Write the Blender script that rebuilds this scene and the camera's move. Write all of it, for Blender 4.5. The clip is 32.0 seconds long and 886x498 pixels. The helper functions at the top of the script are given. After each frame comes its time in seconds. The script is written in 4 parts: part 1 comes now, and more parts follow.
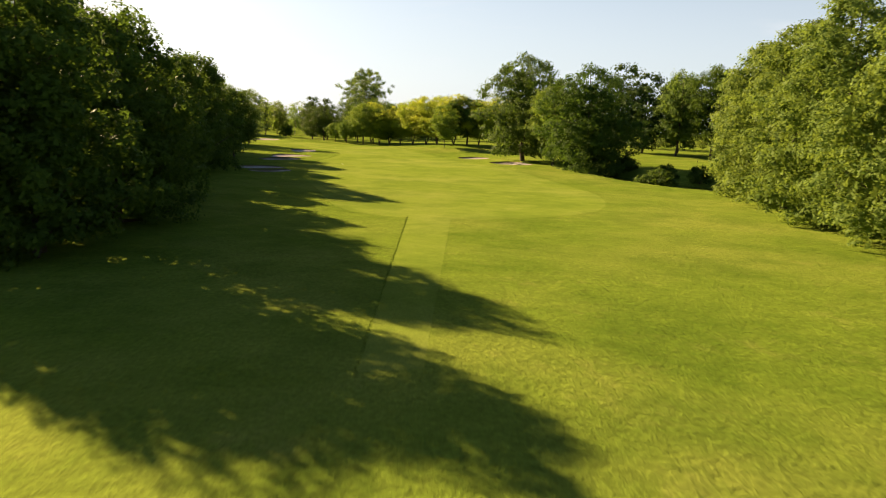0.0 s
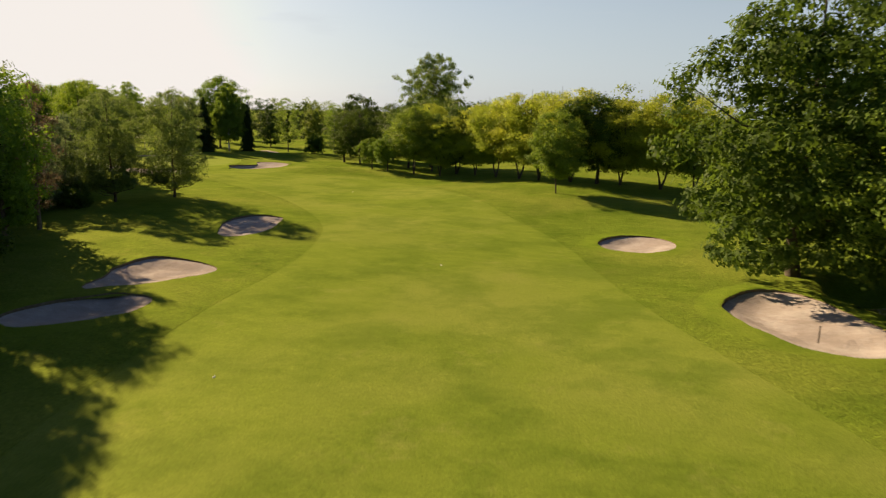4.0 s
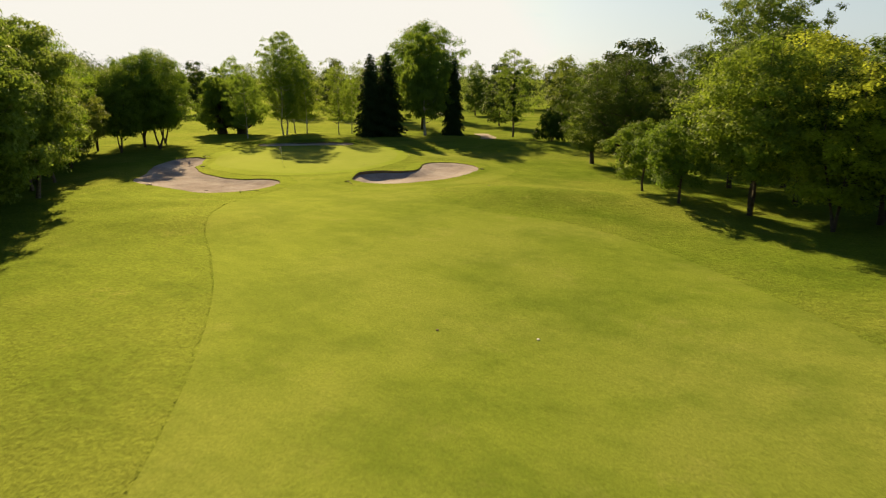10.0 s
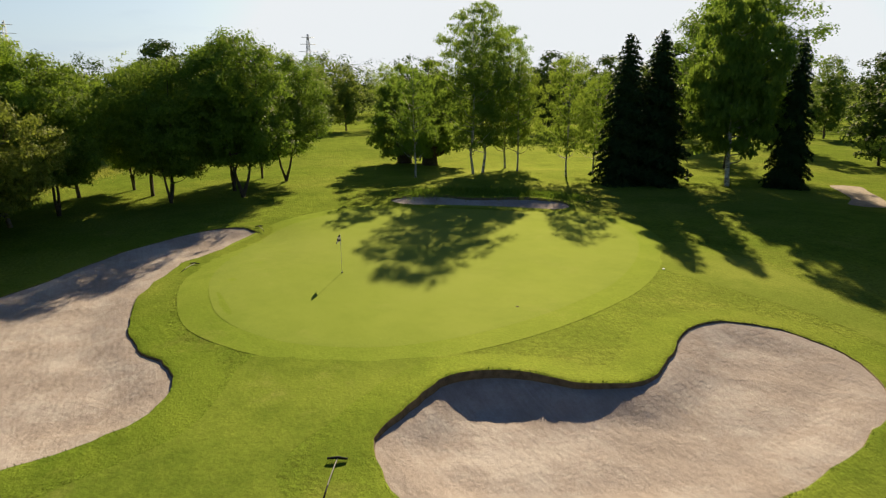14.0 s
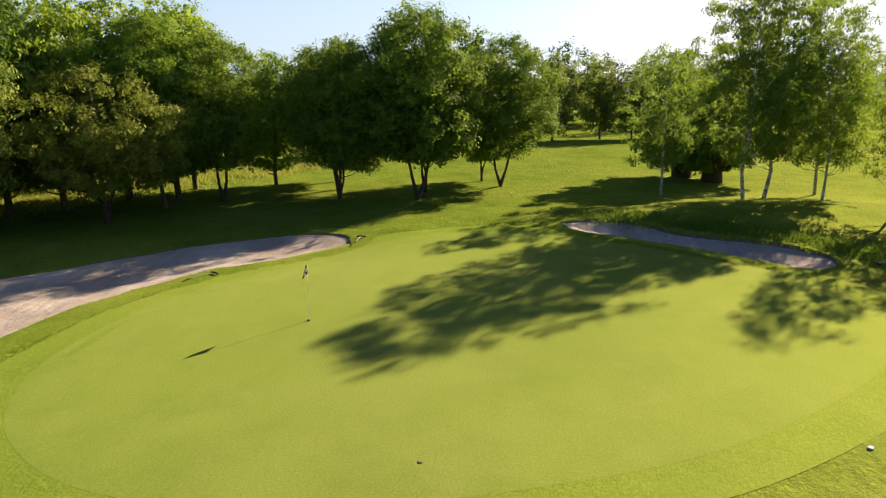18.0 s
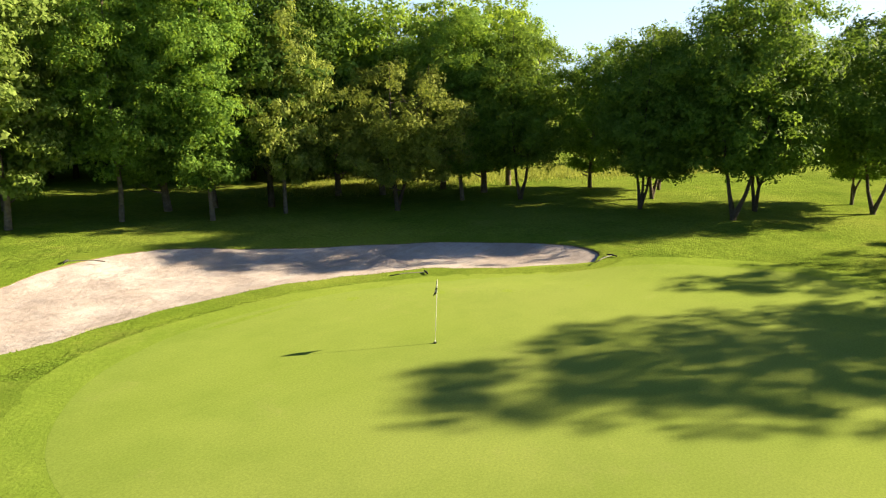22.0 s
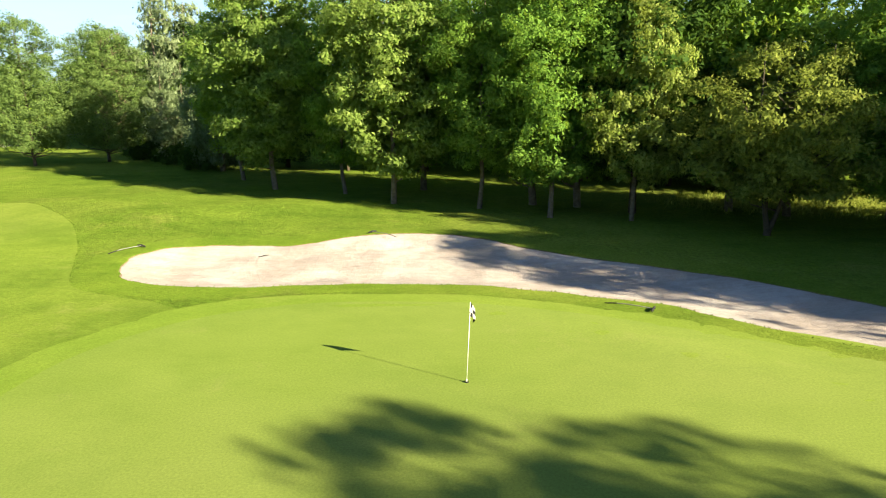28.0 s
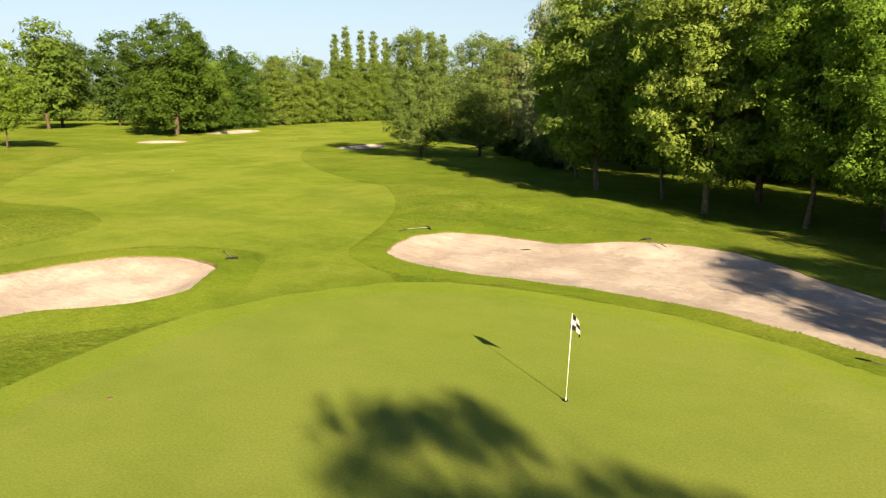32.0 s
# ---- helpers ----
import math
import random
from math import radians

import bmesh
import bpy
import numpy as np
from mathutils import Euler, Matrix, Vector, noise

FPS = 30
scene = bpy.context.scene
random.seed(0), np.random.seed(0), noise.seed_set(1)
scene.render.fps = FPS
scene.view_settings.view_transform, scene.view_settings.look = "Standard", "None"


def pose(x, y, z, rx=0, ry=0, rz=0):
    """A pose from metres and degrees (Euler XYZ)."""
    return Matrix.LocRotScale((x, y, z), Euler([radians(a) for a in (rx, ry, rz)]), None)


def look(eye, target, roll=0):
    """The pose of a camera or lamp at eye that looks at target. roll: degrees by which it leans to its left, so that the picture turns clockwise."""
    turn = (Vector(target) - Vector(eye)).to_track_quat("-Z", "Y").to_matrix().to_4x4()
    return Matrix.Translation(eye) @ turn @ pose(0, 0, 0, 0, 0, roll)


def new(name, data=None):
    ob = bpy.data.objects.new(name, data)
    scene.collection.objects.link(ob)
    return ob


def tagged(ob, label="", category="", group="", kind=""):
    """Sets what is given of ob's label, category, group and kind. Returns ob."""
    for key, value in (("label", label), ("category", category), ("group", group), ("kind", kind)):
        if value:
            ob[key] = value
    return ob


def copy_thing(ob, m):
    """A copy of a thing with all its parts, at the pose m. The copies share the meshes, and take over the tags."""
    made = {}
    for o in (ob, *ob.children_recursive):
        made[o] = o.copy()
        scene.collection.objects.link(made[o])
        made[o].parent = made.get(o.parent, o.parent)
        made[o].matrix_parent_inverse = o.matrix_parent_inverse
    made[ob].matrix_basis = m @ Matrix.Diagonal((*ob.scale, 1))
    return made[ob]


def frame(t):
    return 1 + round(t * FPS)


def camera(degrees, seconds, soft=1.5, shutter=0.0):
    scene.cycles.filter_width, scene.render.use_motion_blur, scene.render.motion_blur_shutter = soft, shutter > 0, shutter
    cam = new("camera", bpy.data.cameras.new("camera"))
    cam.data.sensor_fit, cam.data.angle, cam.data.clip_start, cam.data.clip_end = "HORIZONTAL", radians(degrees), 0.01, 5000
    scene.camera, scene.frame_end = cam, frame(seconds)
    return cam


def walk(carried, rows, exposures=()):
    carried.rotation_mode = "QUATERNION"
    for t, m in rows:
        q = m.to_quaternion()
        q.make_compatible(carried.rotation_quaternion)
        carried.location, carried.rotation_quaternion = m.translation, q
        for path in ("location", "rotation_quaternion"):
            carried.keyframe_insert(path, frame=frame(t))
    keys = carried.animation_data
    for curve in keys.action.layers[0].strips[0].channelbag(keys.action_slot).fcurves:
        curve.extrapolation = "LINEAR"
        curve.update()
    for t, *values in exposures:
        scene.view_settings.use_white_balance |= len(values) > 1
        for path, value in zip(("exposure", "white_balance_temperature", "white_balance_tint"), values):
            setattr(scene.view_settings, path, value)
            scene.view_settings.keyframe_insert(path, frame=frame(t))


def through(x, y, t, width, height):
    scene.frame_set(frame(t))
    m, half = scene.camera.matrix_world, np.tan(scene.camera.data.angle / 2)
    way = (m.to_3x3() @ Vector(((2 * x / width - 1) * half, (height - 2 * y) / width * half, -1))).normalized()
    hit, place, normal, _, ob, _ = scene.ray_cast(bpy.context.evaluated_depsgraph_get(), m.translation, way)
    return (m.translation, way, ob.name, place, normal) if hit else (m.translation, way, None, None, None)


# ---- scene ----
cam = camera(66.4, 32.0, soft=1.2, shutter=0.25)
PATH = [
    (0, (13.065, 0.72, 7.837), (12.815, 2.671, 7.473), 2.3),
    (0.5, (11.64, 10.74, 8.578), (11.365, 12.686, 8.209), 2.2),
    (1, (9.987, 21.424, 9.18), (9.682, 23.366, 8.808), 2.0),
    (1.5, (8.069, 33.421, 9.626), (7.733, 35.356, 9.252), 2.1),
    (2, (5.749, 45.709, 9.924), (5.384, 47.639, 9.548), 2.3),
    (2.5, (3.868, 57.441, 10.736), (3.46, 59.362, 10.354), 2.1),
    (4.5, (-5.159, 104.021, 12.775), (-5.722, 105.897, 12.368), 1.0),
    (5, (-7.024, 112.166, 12.668), (-7.671, 114.013, 12.255), 0.9),
    (5.5, (-8.258, 117.005, 12.571), (-8.961, 118.83, 12.15), 0.8),
    (6, (-9.665, 121.915, 12.507), (-10.425, 123.714, 12.075), 0.7),
    (6.5, (-11.246, 127.064, 12.344), (-12.06, 128.836, 11.904), 0.6),
    (7, (-13.218, 132.554, 12.169), (-14.081, 134.301, 11.717), 0.4),
    (7.5, (-15.33, 138.348, 11.884), (-16.243, 140.067, 11.424), 0.1),
    (8, (-17.758, 144.479, 11.656), (-18.726, 146.165, 11.186), 0.0),
    (8.5, (-20.578, 150.743, 11.424), (-21.604, 152.392, 10.946), -0.1),
    (9, (-23.642, 156.994, 11.273), (-24.729, 158.6, 10.786), -0.2),
    (9.5, (-27.306, 163.121, 10.74), (-28.447, 164.69, 10.254), -0.0),
    (10, (-30.588, 169.406, 10.559), (-31.794, 170.924, 10.069), -0.0),
    (10.5, (-34.397, 175.601, 10.5), (-35.662, 177.068, 10.004), -0.2),
    (11, (-39.034, 182.437, 10.365), (-40.365, 183.844, 9.865), -0.1),
    (11.5, (-43.947, 189.104, 10.236), (-45.347, 190.443, 9.738), -0.1),
    (12, (-49.337, 195.55, 10.049), (-50.799, 196.823, 9.558), -0.2),
    (12.5, (-55.077, 201.698, 10.047), (-56.614, 202.882, 9.561), -0.3),
    (13, (-59.93, 206.942, 10.051), (-61.544, 208.021, 9.57), -0.2),
    (13.5, (-63.462, 210.687, 10.107), (-65.143, 211.66, 9.63), -0.1),
    (14, (-65.755, 213.291, 10.052), (-67.498, 214.148, 9.579), -0.2),
    (14.5, (-67.277, 215.476, 9.96), (-69.072, 216.222, 9.488), -0.1),
    (16.5, (-74.166, 226.274, 8.596), (-76.096, 226.53, 8.14), 0.2),
    (17, (-74.998, 228.252, 8.601), (-76.942, 228.358, 8.143), 0.3),
    (17.5, (-75.997, 229.968, 8.461), (-77.944, 229.921, 8.006), 0.3),
    (18, (-76.915, 231.277, 8.431), (-78.853, 231.082, 7.974), 0.5),
    (18.5, (-77.801, 232.473, 8.403), (-79.718, 232.128, 7.947), 0.5),
    (19, (-78.645, 233.593, 8.472), (-80.526, 233.093, 8.011), 0.6),
    (19.5, (-79.636, 234.555, 8.422), (-81.468, 233.901, 7.959), 0.6),
    (20, (-80.486, 235.419, 8.571), (-82.257, 234.62, 8.098), 0.7),
    (20.5, (-81.462, 236.273, 8.442), (-83.165, 235.336, 7.972), 0.6),
    (21, (-82.339, 236.69, 8.446), (-83.974, 235.639, 7.975), 0.4),
    (22, (-84.378, 237.55, 8.265), (-85.859, 236.291, 7.795), 0.6),
    (22.5, (-85.515, 237.98, 8.175), (-86.91, 236.626, 7.709), 0.5),
    (23, (-86.791, 238.448, 8.139), (-88.097, 237.005, 7.678), -0.0),
    (24.5, (-90.84, 239.385, 7.772), (-91.823, 237.704, 7.316), -0.4),
    (26.5, (-95.64, 239.958, 7.451), (-96.116, 238.068, 7.001), -0.3),
    (27, (-96.673, 240.05, 7.434), (-97.022, 238.132, 6.984), -0.1),
    (27.5, (-97.761, 240.013, 7.365), (-97.973, 238.076, 6.916), -0.2),
    (28, (-98.818, 239.933, 7.24), (-98.887, 237.985, 6.794), -0.2),
    (28.5, (-99.84, 239.793, 7.163), (-99.766, 237.844, 6.72), -0.3),
    (29, (-100.81, 239.638, 7.094), (-100.594, 237.699, 6.654), -0.4),
    (29.5, (-101.711, 239.414, 7.061), (-101.352, 237.496, 6.623), -0.5),
    (30, (-102.544, 239.147, 7.016), (-102.044, 237.26, 6.58), -0.6),
    (30.5, (-103.329, 238.84, 6.97), (-102.688, 236.995, 6.537), -0.6),
    (31, (-104.065, 238.519, 6.884), (-103.288, 236.726, 6.457), -0.6),
    (31.5, (-104.754, 238.105, 6.848), (-103.842, 236.377, 6.425), -0.7),
    (32, (-105.258, 237.786, 6.919), (-104.224, 236.129, 6.489), -0.3),
]
walk(cam, [(t, look(eye, target, roll)) for t, eye, target, roll in PATH],
     exposures=[(0, 1.73, 7650, 16), (2.5, 1.57, 7650, 16), (5, 1.01, 7200, 13), (8, 1.14, 7150, 11), (11, 1.25, 7600, 9), (14, 1.15, 6500, 9), (18, 1.63, 6500, 15),
                (20, 1.89, 6600, 18), (22, 2.06, 6300, 9), (25, 2.28, 6000, 0), (28, 2.15, 6000, 2), (30, 1.91, 6100, 2), (32, 1.65, 7000, 10)])

# ---- world and sun ----
SUN_AZ = math.atan2(-0.827, 0.561)      # from +y towards +x
SUN_EL = radians(23)
world = bpy.data.worlds.new("sky")
scene.world = world
world.use_nodes = True
wn, wl = world.node_tree.nodes, world.node_tree.links
sky = wn.new("ShaderNodeTexSky")
sky.sky_type, sky.sun_disc = "NISHITA", False
sky.sun_elevation, sky.sun_rotation = SUN_EL, SUN_AZ
sky.dust_density, sky.air_density, sky.ozone_density = 1.2, 1.0, 2.0
wn["Background"].inputs["Strength"].default_value = 0.042
wl.new(sky.outputs[0], wn["Background"].inputs["Color"])
haze = wn.new("ShaderNodeHueSaturation")
up = wn.new("ShaderNodeSeparateXYZ")
rise = wn.new("ShaderNodeMapRange")
for k, v in zip(("From Min", "From Max", "To Min", "To Max"), (0.0, 0.35, 0.62, 1.15)):
    rise.inputs[k].default_value = v
wl.new(up.outputs["Z"], rise.inputs["Value"])
wl.new(rise.outputs[0], haze.inputs["Saturation"])
wl.new(sky.outputs[0], haze.inputs["Color"])
way = wn.new("ShaderNodeTexCoord")
wl.new(way.outputs["Generated"], up.inputs[0])
flat = wn.new("ShaderNodeMapping")
flat.inputs["Scale"].default_value = (2.2, 2.2, 13.0)
wl.new(way.outputs["Generated"], flat.inputs["Vector"])
puffs = wn.new("ShaderNodeTexNoise")
puffs.inputs["Scale"].default_value, puffs.inputs["Detail"].default_value = 2.6, 7
wl.new(flat.outputs["Vector"], puffs.inputs["Vector"])
thin = wn.new("ShaderNodeValToRGB")
thin.color_ramp.elements[0].position, thin.color_ramp.elements[1].position = 0.58, 0.75
thin.color_ramp.elements[1].color = (0.35, 0.35, 0.35, 1)
wl.new(puffs.outputs["Fac"], thin.inputs["Fac"])
cloud = wn.new("ShaderNodeMix")
cloud.data_type = "RGBA"
wl.new(thin.outputs["Color"], cloud.inputs[0])
wl.new(haze.outputs["Color"], cloud.inputs[6])
cloud.inputs[7].default_value = (6.5, 6.5, 6.6, 1)
veil = wn.new("ShaderNodeMix")
veil.data_type, veil.blend_type = "RGBA", "MULTIPLY"
veil.inputs[0].default_value = 1.0
wl.new(cloud.outputs[2], veil.inputs[6])
veil.inputs[7].default_value = (0.94, 0.99, 1.06, 1)
pale = wn.new("ShaderNodeMix")
pale.data_type = "RGBA"
thick = wn.new("ShaderNodeMapRange")
for k, v in zip(("From Min", "From Max", "To Min", "To Max"), (0.05, 0.42, 0.6, 0.0)):
    thick.inputs[k].default_value = v
wl.new(up.outputs["Z"], thick.inputs["Value"])
wl.new(thick.outputs[0], pale.inputs[0])
wl.new(veil.outputs[2], pale.inputs[6])
pale.inputs[7].default_value = (5.6, 7.3, 8.9, 1)
even = wn.new("ShaderNodeMix")
even.data_type, even.blend_type = "RGBA", "DARKEN"
even.inputs[0].default_value = 1.0
wl.new(pale.outputs[2], even.inputs[6])
even.inputs[7].default_value = (9.0, 9.3, 9.6, 1)
# a hazy sky, brightest towards the horizon
height = wn.new("ShaderNodeSeparateXYZ")
wl.new(way.outputs["Generated"], height.inputs[0])
fade = wn.new("ShaderNodeMapRange")
fade.interpolation_type = "SMOOTHSTEP"
for k, v in zip(("From Min", "From Max", "To Min", "To Max"), (0.25, 0.8, 1.0, 0.6)):
    fade.inputs[k].default_value = v
wl.new(height.outputs["Z"], fade.inputs["Value"])
deep = wn.new("ShaderNodeVectorMath")
deep.operation = "SCALE"
wl.new(even.outputs[2], deep.inputs[0])
wl.new(fade.outputs[0], deep.inputs["Scale"])
wl.new(deep.outputs[0], wn["Background"].inputs["Color"])
sun_data = bpy.data.lights.new("sun", "SUN")
sun_data.energy, sun_data.angle, sun_data.color = 5.4, radians(0.53), (1.0, 0.80, 0.50)
sun = new("sun", sun_data)
to_sun = Vector((math.sin(SUN_AZ) * math.cos(SUN_EL), math.cos(SUN_AZ) * math.cos(SUN_EL), math.sin(SUN_EL)))
sun.matrix_world = look(to_sun * 300, (0, 0, 0))

# ---- materials ----
def base_mat(name, rough=0.8, spec=0.3):
    m = bpy.data.materials.new(name)
    m.use_nodes = True
    b = m.node_tree.nodes["Principled BSDF"]
    b.inputs["Roughness"].default_value = rough
    b.inputs["Specular IOR Level"].default_value = spec
    return m, m.node_tree.nodes, m.node_tree.links, b


def noise_node(nodes, links, coord, scale, detail=4.0, rough=0.6, stretch=None):
    n = nodes.new("ShaderNodeTexNoise")
    n.inputs["Scale"].default_value, n.inputs["Detail"].default_value, n.inputs["Roughness"].default_value = scale, detail, rough
    if stretch:
        mp = nodes.new("ShaderNodeMapping")
        mp.inputs["Scale"].default_value = stretch[:3]
        mp.inputs["Rotation"].default_value = (0, 0, stretch[3])
        links.new(coord, mp.inputs["Vector"])
        coord = mp.outputs["Vector"]
    links.new(coord, n.inputs["Vector"])
    return n.outputs["Fac"]


def ramp(nodes, links, fac, stops):
    r = nodes.new("ShaderNodeValToRGB")
    while len(r.color_ramp.elements) < len(stops):
        r.color_ramp.elements.new(0.5)
    for e, (p, c) in zip(r.color_ramp.elements, stops):
        e.position, e.color = p, (*c, 1)
    links.new(fac, r.inputs["Fac"])
    return r.outputs["Color"]


def mix(nodes, links, fac, a, b, kind="MIX"):
    n = nodes.new("ShaderNodeMix")
    n.data_type, n.blend_type = "RGBA", kind
    for sock, v in ((n.inputs[0], fac), (n.inputs[6], a), (n.inputs[7], b)):
        if isinstance(v, bpy.types.NodeSocket):
            links.new(v, sock)
        elif isinstance(v, tuple):
            sock.default_value = (*v, 1)
        else:
            sock.default_value = v
    return n.outputs[2]


def bump(nodes, links, bsdf, height, strength, dist):
    b = nodes.new("ShaderNodeBump")
    b.inputs["Strength"].default_value, b.inputs["Distance"].default_value = strength, dist
    links.new(height, b.inputs["Height"])
    links.new(b.outputs["Normal"], bsdf.inputs["Normal"])


def cool(c):
    """The colour as it is under white light."""
    return (c[0] * 0.93, c[1], c[2] * 1.2)


def turf(name, dark, light, dry, fine=9.0, relief=0.05, dry_at=0.62, patch=0.05, contrast=1.0, lushness=1.0, sheen=0.1):
    """Mown grass: broad patches, tufts and blades, and drier spots."""
    m, n, l, b = base_mat(name, 1.0, 0.0)
    dark, light, dry = cool(dark), cool(light), cool(dry)
    co = n.new("ShaderNodeTexCoord").outputs["Object"]
    broad = noise_node(n, l, co, patch, 4, 0.6)
    mid = noise_node(n, l, co, 0.55, 6, 0.68, (0.6, 1.2, 1, 0.6))
    tuft = noise_node(n, l, co, fine, 4, 0.75)
    col = mix(n, l, ramp(n, l, mid, [(0.34, (0, 0, 0)), (0.66, (1, 1, 1))]), dark, light)
    worn = ramp(n, l, broad, [(0.44, (0, 0, 0)), (dry_at, (1, 1, 1))])
    col = mix(n, l, worn, col, mix(n, l, 0.5, light, dry))
    scuff = ramp(n, l, noise_node(n, l, co, 0.21, 7, 0.78), [(0.56, (0, 0, 0)), (0.70, (0.8, 0.8, 0.8))])
    col = mix(n, l, scuff, col, dry)
    lush = ramp(n, l, noise_node(n, l, co, 0.13, 8, 0.72), [(0.40, (1 - 0.38 * lushness, 1 - 0.27 * lushness, 1 - 0.38 * lushness)), (0.54, (1, 1, 1))])
    col = mix(n, l, 1.0, col, lush, "MULTIPLY")
    # shade between the tufts, put into the colour with the bump's own noise
    lo, hi = 1 - 0.42 * contrast, 1 + 0.22 * contrast
    shade = ramp(n, l, tuft, [(0.3, (lo, lo, lo)), (0.68, (hi, hi, hi))])
    col = mix(n, l, 1.0, col, shade, "MULTIPLY")
    l.new(col, b.inputs["Base Color"])
    # blades catch the low light along the turf
    b.inputs["Sheen Weight"].default_value = sheen
    b.inputs["Sheen Roughness"].default_value = 0.45
    b.inputs["Sheen Tint"].default_value = (light[0] * 3.2, light[1] * 3.2, light[2] * 3.2, 1)
    clump = noise_node(n, l, co, fine * 0.28, 5, 0.7, (1.0, 1.5, 1, 0.5))
    both = n.new("ShaderNodeMath")
    both.operation = "MULTIPLY_ADD"
    l.new(clump, both.inputs[0])
    both.inputs[1].default_value = 1.6
    l.new(tuft, both.inputs[2])
    bump(n, l, b, both.outputs[0], 0.9, relief)
    # the waxy side of the blades
    wax = n.new("ShaderNodeBsdfGlossy")
    wax.inputs["Roughness"].default_value = 0.78
    wax.inputs["Color"].default_value = (0.46, 0.50, 0.13, 1)
    top = n.new("ShaderNodeMixShader")
    top.inputs[0].default_value = 0.075
    l.new(b.outputs[0], top.inputs[1])
    l.new(wax.outputs[0], top.inputs[2])
    l.new(top.outputs[0], n["Material Output"].inputs["Surface"])
    return m


M_ROUGH = turf("rough_turf", (0.090, 0.144, 0.012), (0.145, 0.200, 0.019), (0.206, 0.209, 0.038), 5.0, 0.17, contrast=1.15)
M_FAIRWAY = turf("fairway_turf", (0.105, 0.150, 0.015), (0.150, 0.193, 0.022), (0.197, 0.204, 0.043), 9.0, 0.035, contrast=0.8)
M_COLLAR = turf("collar_turf", (0.129, 0.185, 0.019), (0.162, 0.217, 0.024), (0.201, 0.226, 0.040), 14.0, 0.02, contrast=0.6, lushness=0.4)
M_GREEN = turf("green_turf", (0.147, 0.193, 0.028), (0.167, 0.212, 0.034), (0.203, 0.219, 0.054), 16.0, 0.004, 0.66, contrast=0.6, lushness=0.4)
M_LIP = turf("lip_turf", (0.089, 0.144, 0.011), (0.141, 0.194, 0.017), (0.188, 0.198, 0.034), 9.0, 0.06, contrast=0.9)


def sand_mat():
    m, n, l, b = base_mat("bunker_sand", 0.95, 0.1)
    co = n.new("ShaderNodeTexCoord").outputs["Object"]
    grain = noise_node(n, l, co, 30, 4, 0.7)
    broad = noise_node(n, l, co, 0.45, 5, 0.65)
    raked = noise_node(n, l, co, 1.7, 7, 0.72, (1, 2.6, 1, 0.6))
    col = ramp(n, l, broad, [(0.28, (0.235, 0.200, 0.194)), (0.5, (0.314, 0.276, 0.279)), (0.75, (0.418, 0.386, 0.402))])
    col = mix(n, l, 0.35, col, ramp(n, l, raked, [(0.3, (0.226, 0.186, 0.170)), (0.7, (0.479, 0.431, 0.422))]))
    # dry pale crust, broken into clods, over the raked damp sand
    crust = ramp(n, l, noise_node(n, l, co, 0.24, 10, 0.8), [(0.48, (0, 0, 0)), (0.60, (0.72, 0.72, 0.72))])
    col = mix(n, l, crust, col, (0.475, 0.449, 0.462))
    teeth = noise_node(n, l, co, 1.1, 3, 0.55, (0.35, 9.0, 1, 0.9))
    cross = noise_node(n, l, co, 1.1, 3, 0.55, (0.4, 8.0, 1, -0.5))
    col = mix(n, l, 0.18, col, ramp(n, l, teeth, [(0.36, (0.74, 0.72, 0.70)), (0.62, (1.12, 1.12, 1.12))]), "MULTIPLY")
    col = mix(n, l, 0.22, col, ramp(n, l, cross, [(0.36, (0.74, 0.72, 0.70)), (0.62, (1.12, 1.12, 1.12))]), "MULTIPLY")
    col = mix(n, l, 0.25, col, ramp(n, l, grain, [(0.3, (0.261, 0.213, 0.180)), (0.7, (0.566, 0.500, 0.472))]))
    rough = n.new("ShaderNodeBsdfDiffuse")
    rough.inputs["Roughness"].default_value = 0.1
    l.new(col, rough.inputs["Color"])
    clods = n.new("ShaderNodeMath")
    clods.operation = "MULTIPLY_ADD"
    l.new(teeth, clods.inputs[0])
    clods.inputs[1].default_value = 0.12
    l.new(noise_node(n, l, co, 2.6, 9, 0.72), clods.inputs[2])
    bump(n, l, rough, clods.outputs[0], 0.8, 0.09)
    l.new(rough.outputs[0], n["Material Output"].inputs["Surface"])
    return m


M_SAND = sand_mat()


def plain(name, colour, rough=0.6, metal=0.0, vary=0.25, scale=8.0, relief=0.0):
    m, n, l, b = base_mat(name, rough)
    co = n.new("ShaderNodeTexCoord").outputs["Object"]
    f = noise_node(n, l, co, scale, 5, 0.65)
    lo, hi = tuple(c * (1 - vary) for c in colour), tuple(min(1, c * (1 + vary)) for c in colour)
    l.new(ramp(n, l, f, [(0.3, lo), (0.7, hi)]), b.inputs["Base Color"])
    b.inputs["Metallic"].default_value = metal
    if relief:
        bump(n, l, b, f, 0.7, relief)
    return m


M_SOIL = plain("bunker_edge_soil", (0.15, 0.115, 0.07), 0.95, 0, 0.4, 4, 0.03)
M_WHITE = plain("white_painted_fibreglass", (0.7, 0.7, 0.69), 0.35, 0, 0.05)
M_BLACK = plain("black_plastic", (0.02, 0.02, 0.022), 0.9)
M_PATH = plain("path_gravel", (0.25, 0.20, 0.165), 0.95, 0, 0.25, 3, 0.03)
M_BARK = plain("grey_brown_bark", (0.15, 0.12, 0.09), 0.95, 0, 0.45, 5, 0.05)
M_DARKBARK = plain("dark_bark", (0.07, 0.055, 0.04), 0.95, 0, 0.45, 5, 0.05)
M_GREY = plain("grey_plastic", (0.20, 0.20, 0.19), 0.7)
